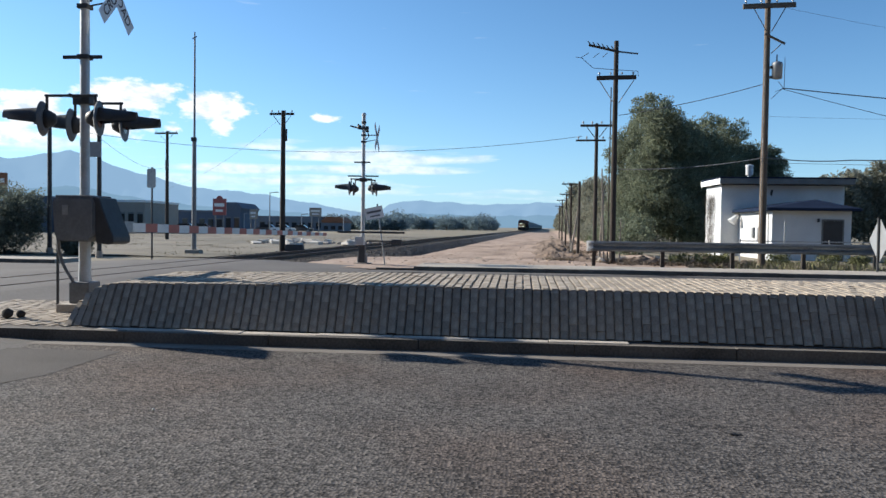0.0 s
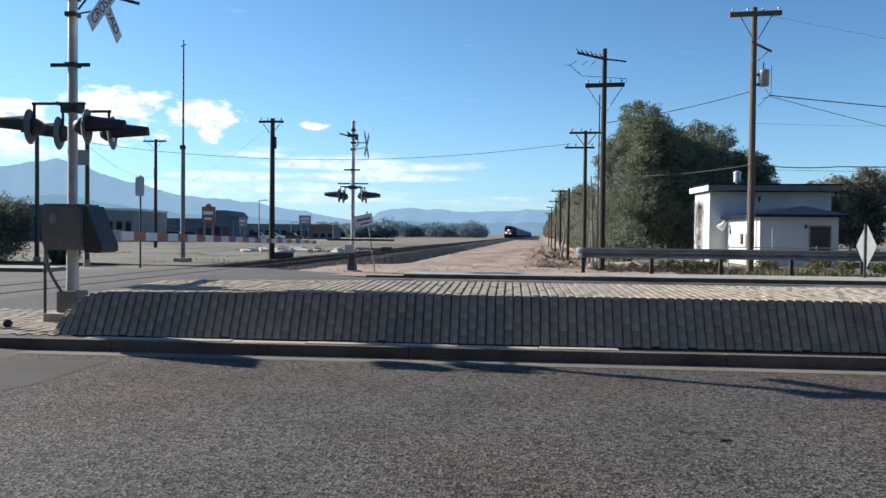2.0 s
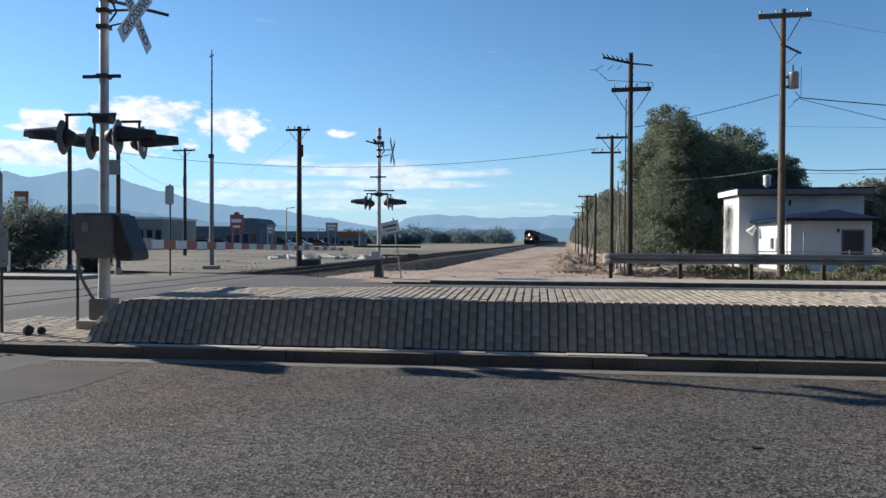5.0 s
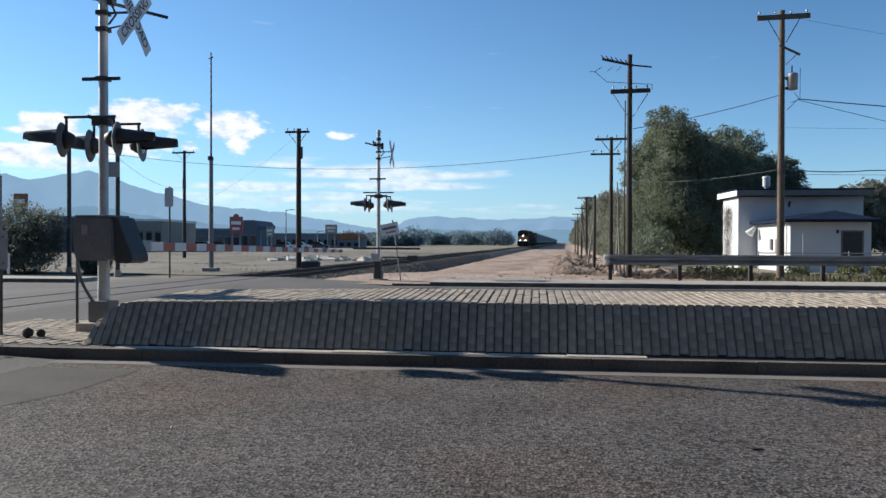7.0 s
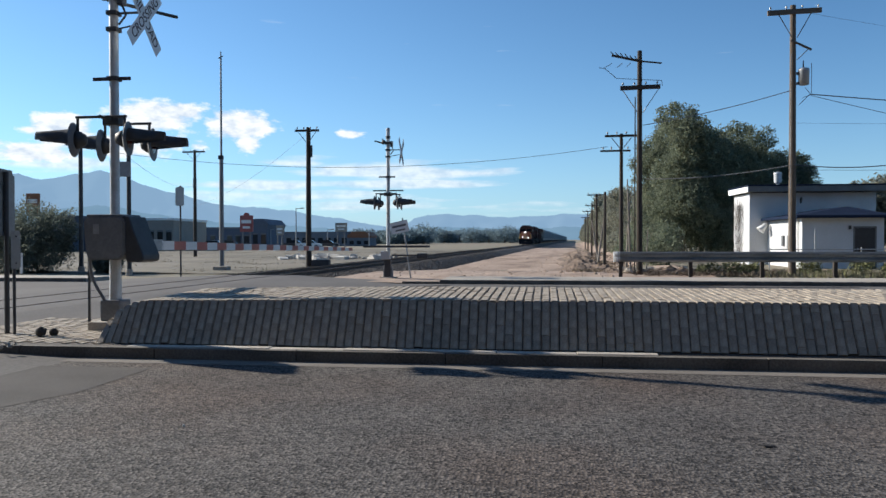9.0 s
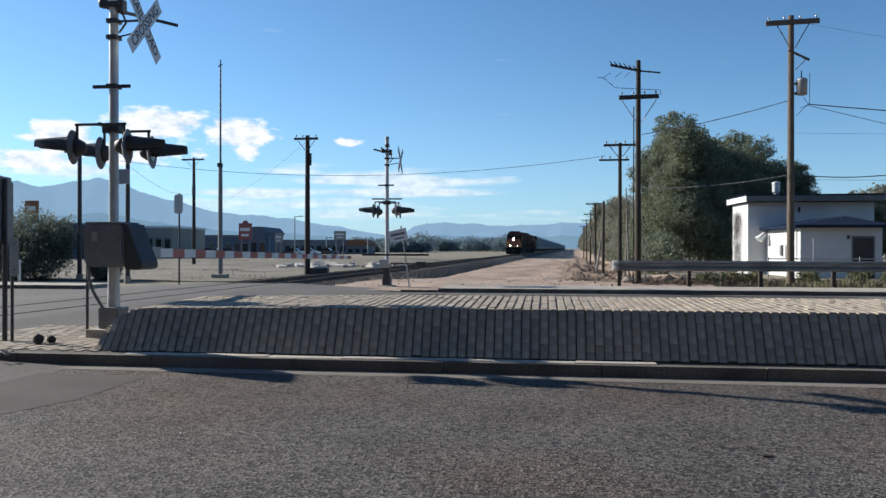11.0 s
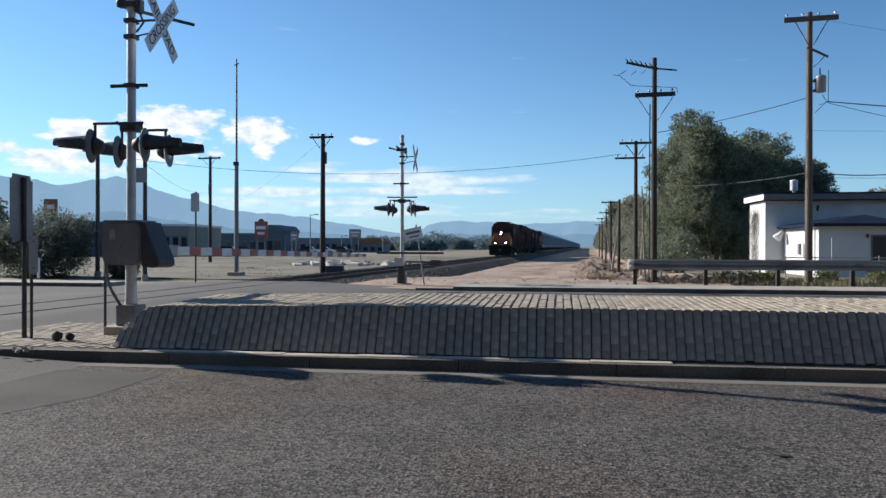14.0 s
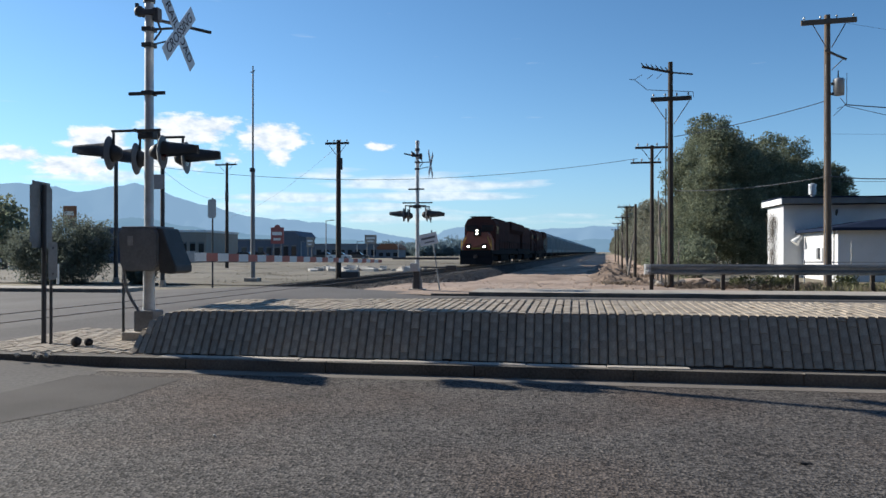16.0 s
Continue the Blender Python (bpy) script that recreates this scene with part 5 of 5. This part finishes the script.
def bollard(x, y, h):
    bm = lathe(bmesh.new(), [(0.0, h), (0.04, h), (0.055, h - 0.03), (0.055, 0.0)], Matrix(), 14)
    tagged(part("bollard", bm, WHITE, None, "", pose(x, y, 0.12)), "short white marker post on the concrete footway", "bollard")


bollard(-18.6, 31.7, 0.86)
rocks("rock", 9.3, 34.5, 0.1, 16, 3.0, 0.2, 4, "pale broken concrete lump on the verge", CONCRETE)
rocks("rock", -6.2, 9.75, 0.14, 7, 0.5, 0.035, 6, "small stone on the concrete island", CONCRETE)
rocks("rubble", -10.5, 62, 0.0, 34, 4.6, 0.3, 7, "pale rubble heap on the bare lot", CONCRETE)


def clods():
    """Loose stones and clods strewn over the dirt road."""
    rng = np.random.default_rng(88)
    n = 1300
    o, st = rng.uniform(-9.0, 3.2, n), 30 + 75 * rng.random(n) ** 1.4
    z = np.array([0.012 + dip(a, b) for a, b in zip(o, st)])
    size = 0.012 + 0.05 * rng.random(n) ** 3 * (1 + (o > -1.5))
    base = np.array([(1, 0, 0), (0, 1, 0), (-1, 0, 0), (0, -1, 0), (0, 0, 0.7), (0, 0, -0.7)], float)
    tris = np.array([(0, 1, 4), (1, 2, 4), (2, 3, 4), (3, 0, 4), (1, 0, 5), (2, 1, 5), (3, 2, 5), (0, 3, 5)])
    v = base[None] * size[:, None, None] * rng.uniform(0.6, 1.4, (n, 6, 1)) + np.stack([o, st, z], -1)[:, None]
    f = tris[None] + 6 * np.arange(n)[:, None, None]
    me = bpy.data.meshes.new("clods")
    me.from_pydata(v.reshape(-1, 3).tolist(), [], f.reshape(-1, 3).tolist())
    me.materials.append(CLOD)
    ob = new("clods", me)
    ob.matrix_basis = TRACK
    tagged(ob, "loose brown clods and stones on the dirt road", "clods", "", "stuff")


CLOD = mat("clod_earth", (0.4, 0.3, 0.225), (0.22, 0.16, 0.12), 0.95, 3, 25, 0.3, spread=0.4)
clods()


# ---- shops and signs across the lot ----
def shop(x0, x1, d, h, label, wall, roof, depth=14, bays=4, sloped=False):
    top = empty("shop_building", Matrix.Translation((x0, d, 0)), label, "building", "shop buildings")
    w = x1 - x0
    part("wall", B(0, w, 0, depth, -0.1, h), wall, top)
    part("parapet", B(-0.15, w + 0.15, -0.15, depth, h, h + 0.35, 0.03), roof, top)
    if sloped:
        bm = bmesh.new()
        prism(bm, [(-0.4, h + 0.36), (w + 0.4, h + 0.36), (w - w * .2, h + 1.5), (w * .2, h + 1.5)], -0.3, depth)
        part("roof", bm, roof, top)
    for i in range(bays):
        a = w * (i + 0.2) / bays
        win = part("window", B(a, a + w / bays * 0.6, -0.06, 0.02, h * 0.18, h * 0.62), GLASS, top, "dark shop window")
        part("window_frame", B(a - 0.06, a + w / bays * 0.6 + 0.06, -0.08, -0.062, h * 0.62, h * 0.68), FASCIA, win)
    return top


# dark blue wall made lighter and bluer for haze over the lot
BLUE_WALL = mat("hazed_blue_wall", (0.1, 0.13, 0.18), (0.07, 0.092, 0.13), 0.85, 0.3, 4, 0.1)
BEIGE_WALL = mat("beige_wall", (0.34, 0.31, 0.27), (0.26, 0.235, 0.2), 0.85, 0.3, 4, 0.1)
GREY_WALL = mat("grey_wall", (0.16, 0.185, 0.22), (0.11, 0.13, 0.155), 0.85, 0.3, 4, 0.1)
ORANGE_ROOF = mat("tile_roof", (0.3, 0.13, 0.07), (0.2, 0.09, 0.05), 0.85, 0.5, 6, 0.2)


def px_x(px, d):
    """Metres to the right at a distance ahead, for a bearing given as the tangent's thousandths."""
    return d * math.tan(math.atan((px - 784) / 1374) - radians(4.03))


def px_z(py, d):
    return 1.5 + (446 - py) / 1374 * d * 1.04


for a, b, ytop, d, lab, w, r, sl, bays in (
        (138, 180, 402, 100, "dark blue-grey shop with a flat roof", BLUE_WALL, BLUE_WALL, False, 3),
        (183, 240, 406, 104, "dark low shop with a flat parapet", BLUE_WALL, GREY_WALL, False, 4),
        (303, 364, 408, 110, "pale beige shop with a white fascia", BEIGE_WALL, WHITE, False, 4),
        (367, 498, 424, 150, "long low blue-grey shop row", BLUE_WALL, GREY_WALL, False, 9),
        (499, 527, 420, 149, "blue-grey shop with taller front", BLUE_WALL, BLUE_WALL, True, 2),
        (530, 668, 432, 190, "long grey shop row in the distance", GREY_WALL, GREY_WALL, False, 10),
        (668, 706, 440, 190, "small shop with an orange tiled roof", GREY_WALL, ORANGE_ROOF, True, 3),
        (-60, 60, 420, 120, "low grey shop behind bushes", GREY_WALL, BLUE_WALL, False, 6)):
    shop(px_x(a, d), px_x(b, d), d, px_z(ytop, d) - 0.35, lab, w, r, 14, bays, sl)


def pylon_sign(px, y0, y1, d, w, colour, label, round_top=False):
    x, z0, z1 = px_x(px, d), px_z(y1, d), px_z(y0, d)
    top = empty("pylon_sign", Matrix.Translation((x, d, 0)), label, "pylon sign", "shop signs")
    for s in (-1, 1):
        part("leg", C((s * w * 0.3, 0, -0.1), (s * w * 0.3, 0, z0 + 0.1), 0.12, n=8), GREY_BOX, top)
    pn = part("panel", B(-w / 2, w / 2, -0.2, 0.2, z0, z1, 0.04), colour, top, "coloured sign cabinet")
    part("text_bar", B(-w * 0.38, w * 0.38, -0.23, -0.205, z0 + (z1 - z0) * 0.52, z0 + (z1 - z0) * 0.72), WHITE, pn)
    part("text_bar", B(-w * 0.28, w * 0.28, -0.23, -0.205, z0 + (z1 - z0) * 0.2, z0 + (z1 - z0) * 0.34), WHITE, pn)
    if round_top:
        part("crest", C((0, -0.15, z1), (0, 0.15, z1), w * 0.22, n=16), colour, top)


pylon_sign(124, 365, 400, 95, 1.6, ORANGE_ROOF, "tall orange-red shop sign with pale bars")
pylon_sign(491, 404, 432, 130, 2.2, RED, "red shop sign with a rounded crest", True)
pylon_sign(549, 421, 438, 120, 1.1, BEIGE_WALL, "small beige shop sign")
pylon_sign(656, 417, 432, 150, 2.3, BEIGE_WALL, "grey and white shop sign")


def car(px, d, label, paint, turn):
    top = empty("car", Matrix.Translation((px_x(px, d), d, 0)) @ pose(0, 0, 0, 0, 0, turn), label, "car", "parked cars")
    bm = bmesh.new()
    prism(bm, [(-2.2, 0.35), (2.2, 0.35), (2.25, 0.75), (1.3, 0.92), (-1.6, 0.95), (-2.25, 0.85)], -0.88, 0.88)
    bmesh.ops.bevel(bm, geom=list(bm.edges), offset=0.07, segments=2, affect="EDGES")
    part("body", bm, paint, top)
    bm = bmesh.new()
    prism(bm, [(-1.5, 0.9), (1.15, 0.9), (0.5, 1.42), (-1.0, 1.45)], -0.74, 0.74)
    bmesh.ops.bevel(bm, geom=list(bm.edges), offset=0.06, segments=2, affect="EDGES")
    part("cabin", bm, GLASS, top, "dark glazed cabin")
    part("roof_panel", B(-0.95, 0.45, -0.66, 0.66, 1.43, 1.47, 0.02), paint, top)
    for x in (-1.4, 1.35):
        for y in (-0.84, 0.84):
            w = part("wheel", C((x, y - 0.1, 0.32), (x, y + 0.1, 0.32), 0.33, n=18), BLACK, top, "black tyre")
            part("rim", C((x, y - 0.12, 0.32), (x, y + 0.12, 0.32), 0.19, n=12), GALV, w)


DARK_PAINT = mat("dark_car_paint", (0.04, 0.045, 0.05), (0.03, 0.034, 0.04), 0.3, 1, 10, 0.0)
for px, d, lab, pt, tn in ((22, 78, "white car parked by the shops", WHITE, 8), (462, 118, "dark car parked by the shops", DARK_PAINT, 0), (435, 118, "white car parked by the shops", WHITE, 4),
                           (575, 140, "dark car parked by the shops", DARK_PAINT, 0), (600, 140, "white car parked by the shops", WHITE, 3), (632, 145, "dark car parked by the shops", DARK_PAINT, 2)):
    car(px, d, lab, pt, tn)


def lamp_post(px, ytop, d):
    top = empty("lamp_post", Matrix.Translation((px_x(px, d), d, 0)), "thin pale lamp post in the shopping area", "lamp post", "lamp posts")
    h = px_z(ytop, d)
    part("shaft", C((0, 0, -0.1), (0, 0, h), 0.11, 0.07, 8), GALV, top)
    part("lamp_arm", C((0, 0, h - 0.1), (0.9, 0, h), 0.05, n=6), GALV, top)
    part("lamp_head", B(0.7, 1.3, -0.15, 0.15, h - 0.05, h + 0.08, 0.03), GREY_BOX, top)


for px, yt, d in ((577, 392, 120), (533, 428, 150), (705, 430, 160), (632, 428, 150), (60, 430, 60)):
    lamp_post(px, yt, d)


def scrap():
    bm = B(-0.05, 0.05, -0.018, 0.018, 0.0, 0.006, 0.002)
    for v in bm.verts:
        v.co.z += 0.01 * noise.noise(v.co * 30) + 0.004
    tagged(part("rubber_scrap", bm, SOOT, None, "", pose(SCRAP[0], SCRAP[1], 0.0, 0, 0, 12)), "small dark rubber scrap on the asphalt", "scrap")
    bm = bmesh.new()
    bmesh.ops.create_icosphere(bm, subdivisions=2, radius=0.011)
    tagged(part("pebble", bm, WHITE, None, "", pose(PEBBLE[0], PEBBLE[1], 0.01)), "small white pebble on the asphalt", "pebble")


SCRAP, PEBBLE = (2.17, 5.66), (-2.29, 6.15)
scrap()


def asphalt_patch():
    bm = bmesh.new()
    bm.faces.new([bm.verts.new((x, y, 0.003)) for x, y in PATCH])
    tagged(part("road_patch", bm, PATCH_ASPHALT), "smoother asphalt patch near the crossing", "", "", "structure")


PATCH = [(-9.0, 9.5), (-3.7, 8.95), (-3.85, 7.5), (-4.5, 6.2), (-9.0, 4.5)]
asphalt_patch()


# ---- train ----
def disc(parent, x, y, z, r, label):
    return part("headlight", lathe(bmesh.new(), [(r, 0.0), (r, 0.03), (r * 0.5, 0.05)], pose(x, y, z, 90, 0, 0), 16), HEADLIGHT, parent, label)


def bogie(parent, y, wheels):
    b = part("bogie", B(-1.25, 1.25, y - 0.95 * wheels + 0.4, y + 0.95 * wheels - 0.4, 0.45, 0.95, 0.08), SOOT, parent, "dark bogie frame")
    for i in range(wheels):
        yy = y + (i - (wheels - 1) / 2) * 1.85
        for s in (-1, 1):
            part("wheel", C((s * 0.68, yy, 0.51), (s * 0.82, yy, 0.51), 0.51, n=20), RAIL_STEEL, b, "steel wheel")


def locomotive(lead):
    top = empty("locomotive", Matrix(), "orange and black diesel freight locomotive with lit headlights" if lead else "orange and black diesel freight locomotive", "locomotive", "locomotives")
    # trailing units get the shade-darkened colours throughout
    paint, rail = (ORANGE, YELLOW) if lead else (MAROON, SOOT)
    part("underframe", B(-1.5, 1.5, 0.4, 22.2, 1.05, 1.45, 0.03), SOOT, top, "black underframe")
    bm = bmesh.new()
    prism(bm, [(-1.5, 0.25), (1.5, 0.25), (1.5, 1.45), (-1.5, 1.45)], 0.25, 0.42)
    part("pilot", bm, SOOT, top, "black front pilot plate")
    bm = bmesh.new()
    v = [bm.verts.new(p) for p in ((-1.45, 0.2, 0.12), (1.45, 0.2, 0.12), (1.45, 0.2, 0.75), (-1.45, 0.2, 0.75), (0, -0.25, 0.12), (0, -0.1, 0.75))]
    for f in ((0, 4, 5, 3), (4, 1, 2, 5), (0, 3, 2, 1), (3, 5, 2), (0, 1, 4)):
        bm.faces.new([v[i] for i in f])
    part("plough", bm, SOOT, top, "dark snowplough")
    part("coupler", B(-0.12, 0.12, -0.45, 0.3, 0.72, 1.0, 0.04), RAIL_STEEL, top)
    bm = bmesh.new()
    prism(bm, [(-1.38, 1.45), (1.38, 1.45), (1.38, 2.35), (0.98, 3.16), (-0.98, 3.16), (-1.38, 2.35)], 0.9 if lead else 0.35, 2.6)
    for w in bm.verts:
        if lead and w.co.y < 1 and w.co.z > 2.5:
            w.co.y += 0.45
    bmesh.ops.bevel(bm, geom=list(bm.edges), offset=0.06, segments=2, affect="EDGES")
    nose = part("nose", bm, paint, top, "short nose")
    if lead:
        part("nose_stripe", B(-1.0, 1.0, 0.865, 0.885, 1.55, 1.68), rail, nose, "yellow nose stripe")
    bm = bmesh.new()
    prism(bm, [(-1.52, 1.45), (1.52, 1.45), (1.52, 3.9), (1.2, 4.45), (0.6, 4.65), (-0.6, 4.65), (-1.2, 4.45), (-1.52, 3.9)], 2.55, 5.2)
    for w in bm.verts:
        if w.co.y < 3 and w.co.z > 3.8:
            w.co.y += 0.25
    bmesh.ops.bevel(bm, geom=list(bm.edges), offset=0.05, segments=2, affect="EDGES")
    cab = part("cab", bm, MAROON, top, "dark maroon cab with its shade put into the paint")
    for s in (-1, 1):
        part("windscreen", B(s * 0.75 - 0.55, s * 0.75 + 0.55, 2.5, 2.6, 3.28, 3.82, 0.02), GLASS, cab, "dark windscreen pane")
        part("side_window", B(s * 1.53 - 0.012, s * 1.53 + 0.012, 3.0, 4.7, 3.05, 3.75), GLASS, cab, "dark side window")
        part("handrail", C((s * 1.4, 0.45, 1.4), (s * 1.4, 0.45, 2.5), 0.03, n=6), rail, top, "yellow handrail")
        part("handrail", C((s * 1.4, 0.45, 2.5), (s * 1.15, 1.6, 2.75), 0.025, n=6), rail, top, "yellow handrail")
        part("handrail", C((s * 1.46, 0.4, 1.7), (s * 0.98, 0.82, 2.7), 0.045, n=6), rail, top, "slanting pale handrail")
        for k in range(4):
            part("step", B(s * 1.48 - 0.12, s * 1.48 + 0.12, 0.5, 1.0, 0.35 + k * 0.28, 0.39 + k * 0.28), SOOT, top)
        part("walkway_rail", C((s * 1.5, 5.4, 2.4), (s * 1.5, 21.8, 2.4), 0.025, n=6), SOOT, top)
        for k in range(9):
            part("rail_stanchion", C((s * 1.5, 5.4 + k * 2.05, 1.45), (s * 1.5, 5.4 + k * 2.05, 2.4), 0.02, n=6), SOOT, top)
    part("cab_roof", B(-1.0, 1.0, 2.95, 5.2, 4.63, 4.72, 0.03), SOOT, cab, "dark cab roof")
    hood = part("long_hood", B(-1.3, 1.3, 5.2, 15.6, 1.45, 4.5, 0.1), MAROON, top, "long maroon engine hood, darkened for its shaded side")
    part("hood_top", B(-1.2, 1.2, 5.3, 15.6, 4.49, 4.6, 0.04), SOOT, hood, "black hood roof")
    for k in range(6):
        part("hood_door", B(-1.32, 1.32, 5.7 + k * 1.6, 7.0 + k * 1.6, 1.7, 3.6, 0.015), MAROON, hood)
    part("hood_band", B(-1.33, 1.33, 5.22, 21.5, 1.45, 1.68), SOOT, hood)
    bm = bmesh.new()
    prism(bm, [(-1.0, 1.45), (1.0, 1.45), (1.0, 3.4), (1.5, 3.8), (1.5, 4.6), (-1.5, 4.6), (-1.5, 3.8), (-1.0, 3.4)], 15.6, 22.35)
    bmesh.ops.bevel(bm, geom=list(bm.edges), offset=0.04, segments=1, affect="EDGES")
    rad = part("radiator_section", bm, MAROON, top, "flared maroon radiator section, darkened for its shaded side")
    part("radiator_roof", B(-1.4, 1.4, 15.8, 21.4, 4.6, 4.68), SOOT, rad)
    part("exhaust", B(-0.5, 0.5, 9.5, 11, 4.45, 4.68, 0.04), SOOT, top)
    part("air_horn", B(-0.2, 0.2, 6, 6.5, 4.45, 4.75, 0.03), SOOT, top)
    part("fuel_tank", B(-1.35, 1.35, 7.8, 14.2, 0.35, 1.06, 0.15), SOOT, top, "black fuel tank")
    bogie(top, 3.8, 3)
    bogie(top, 18.6, 3)
    if lead:
        part("lamp_box", B(-0.32, 0.32, 0.86, 1.4, 2.78, 3.5, 0.03), SOOT, top, "black headlight box")
        disc(top, 0, 0.85, 2.98, 0.095, "bright nose headlight")
        disc(top, 0, 0.85, 3.28, 0.085, "bright nose headlight")
        for s in (-1, 1):
            part("lamp_box", B(s * 0.74 - 0.24, s * 0.74 + 0.24, 0.37, 0.6, 1.54, 2.04, 0.03), SOOT, top, "black ditch light box")
            disc(top, s * 0.74, 0.36, 1.78, 0.095, "bright ditch light")
    return top


YELLOW = mat("yellow_paint", (0.6, 0.38, 0.05), (0.45, 0.28, 0.04), 0.55, 2, 20, 0.05)


def hopper():
    top = empty("hopper_wagon", Matrix(), "grey ribbed steel hopper wagon coupled in the train", "freight wagon", "hopper wagons")
    bm = bmesh.new()
    low, high = 1.0, 4.7
    side = [(-1.35, low), (1.35, low), (1.55, 1.6), (1.55, 4.1), (1.1, high), (-1.1, high), (-1.55, 4.1), (-1.55, 1.6)]
    prism(bm, side, 0.6, 15.4)
    for w in bm.verts:
        if w.co.z < 1.7:
            w.co.y += 1.6 if w.co.y < 8 else -1.6
    body = part("body", bm, HOPPER, top, "grey steel body")
    for k in range(11):
        for s in (-1, 1):
            part("rib", B(s * 1.6 - 0.06, s * 1.6 + 0.06, 1.1 + k * 1.38, 1.22 + k * 1.38, 1.75, 4.05), HOPPER, body)
    part("roof_walk", B(-0.35, 0.35, 0.5, 15.5, 4.72, 4.78), SOOT, top)
    part("sill", B(-1.5, 1.5, 0.2, 15.8, 0.95, 1.15), SOOT, top)
    for k in range(3):
        bm = bmesh.new()
        prism(bm, [(-1.2, 1.0), (1.2, 1.0), (0.5, 0.35), (-0.5, 0.35)], 3.4 + k * 3.2, 6.0 + k * 3.2)
        part("chute", bm, SOOT, top, "dark discharge chute")
    for y in (0.35, 15.6):
        part("ladder", B(-1.5, -1.0, y - 0.03, y + 0.03, 1.0, 4.2), SOOT, top)
    bogie(top, 2.0, 2)
    bogie(top, 14.0, 2)
    return top


HEAD0, SPEED = 334.0, 16.45     # metres of track to the lead locomotive at the start, metres a second
consist, turned = [], []


def standing(ob, back, t):
    """Where a vehicle stands on the rails at t seconds; the second locomotive runs tail first."""
    return TRACK @ pose(TRACK_O, HEAD0 + back - SPEED * t, RAIL_Z, 0, 0, 180 if ob in turned else 0)


def make_train():
    at = 0.0
    lead, unit = locomotive(True), locomotive(False)
    consist.append((lead, 0.0))
    at += 23.0
    consist.append((unit, at + 21.9))
    at += 23.0
    consist.append((copy_thing(unit, Matrix()), at))
    at += 22.8
    first = hopper()
    consist.append((first, at))
    for i in range(44):
        at += 16.4
        consist.append((copy_thing(first, Matrix()), at))
    turned.append(unit)
    for ob, back in consist:
        ob.matrix_basis = standing(ob, back, 0)


make_train()


# ---- pavers ----
def paver_mesh(w, l, t):
    bm = box(bmesh.new(), -w / 2, w / 2, -l / 2, l / 2, -0.05, t)
    bmesh.ops.bevel(bm, geom=[e for e in bm.edges if min(e.verts[0].co.z, e.verts[1].co.z) > 0 and abs(e.verts[0].co.y - e.verts[1].co.y) > 0.1], offset=0.0125, segments=2, affect="EDGES")
    me = bpy.data.meshes.new("brick")
    bm.to_mesh(me)
    bm.free()
    me.materials.append(BRICK)
    return me


def pave():
    random.seed(77)
    pitch, length = 0.112, 0.205
    shapes = [paver_mesh(0.104, 0.203, 0.004 + 0.0025 * k) for k in range(4)]
    proto = [np.array([v.co[:] for v in me.vertices]) for me in shapes]
    polys = [[list(p.vertices) for p in me.polygons] for me in shapes]
    verts, faces = [], []
    u, col, made = END0 + 0.1, 0, 0
    while u < 19:
        shift = (col % 2) * 0.5 * length + random.uniform(-0.02, 0.02)
        _, _, l1 = profile_point(u, 0)
        total = l1 + BACK - FACE1
        d = -shift
        while d < total - 0.02:
            a, b = max(d, 0.0), min(d + length, total)
            if a < l1 < b:                      # cut at the crest
                spans = [(a, l1), (l1, b)]
            else:
                spans = [(a, b)]
            for a, b in spans:
                if b - a < 0.035:
                    continue
                mid, t, _ = profile_point(u, (a + b) / 2)
                k = random.randrange(4)
                ang = math.degrees(math.atan2(t.y, t.x)) + random.uniform(-1, 1)
                m = pose(u, mid.x, mid.y, ang, 0, random.uniform(-0.7, 0.7)) @ Matrix.Diagonal((1, (b - a) / length, 1, 1))
                face = b <= l1 + 1e-6
                if face and made < 300 and -5.6 < u < 4.6:
                    ob = new("brick", shapes[k])
                    ob.parent, ob.matrix_basis = MEDIAN, m
                    made += 1
                else:
                    n0 = len(verts)
                    q = np.array(m)
                    verts.extend((proto[k] @ q[:3, :3].T + q[:3, 3]).tolist())
                    faces.extend([[n0 + i for i in f] for f in polys[k]])
            d += length
        u += pitch * random.uniform(0.97, 1.03)
        col += 1
    u, col = -8.55, 0
    while u < END0 + 0.5:
        v = 9.58 - (col % 2) * 0.1
        while v < 12.55:
            if v > 9.56:
                k = random.randrange(4)
                q = np.array(pose(u, v, 0.137, random.uniform(-1.2, 1.2), random.uniform(-1.2, 1.2), random.uniform(-1, 1)))
                n0 = len(verts)
                verts.extend((proto[k] @ q[:3, :3].T + q[:3, 3]).tolist())
                faces.extend([[n0 + i for i in f] for f in polys[k]])
            v += length
        u += pitch
        col += 1
    me = bpy.data.meshes.new("pavers")
    me.from_pydata(verts, [], faces)
    me.materials.append(BRICK)
    ob = new("pavers", me)
    ob.parent = MEDIAN
    tagged(ob, "sandy rectangular pavers with dark joints", "", "", "stuff")


pave()


def motions():
    for ob, back in consist:
        walk(ob, [(t, standing(ob, back, t)) for t in range(0, 17)])


motions()
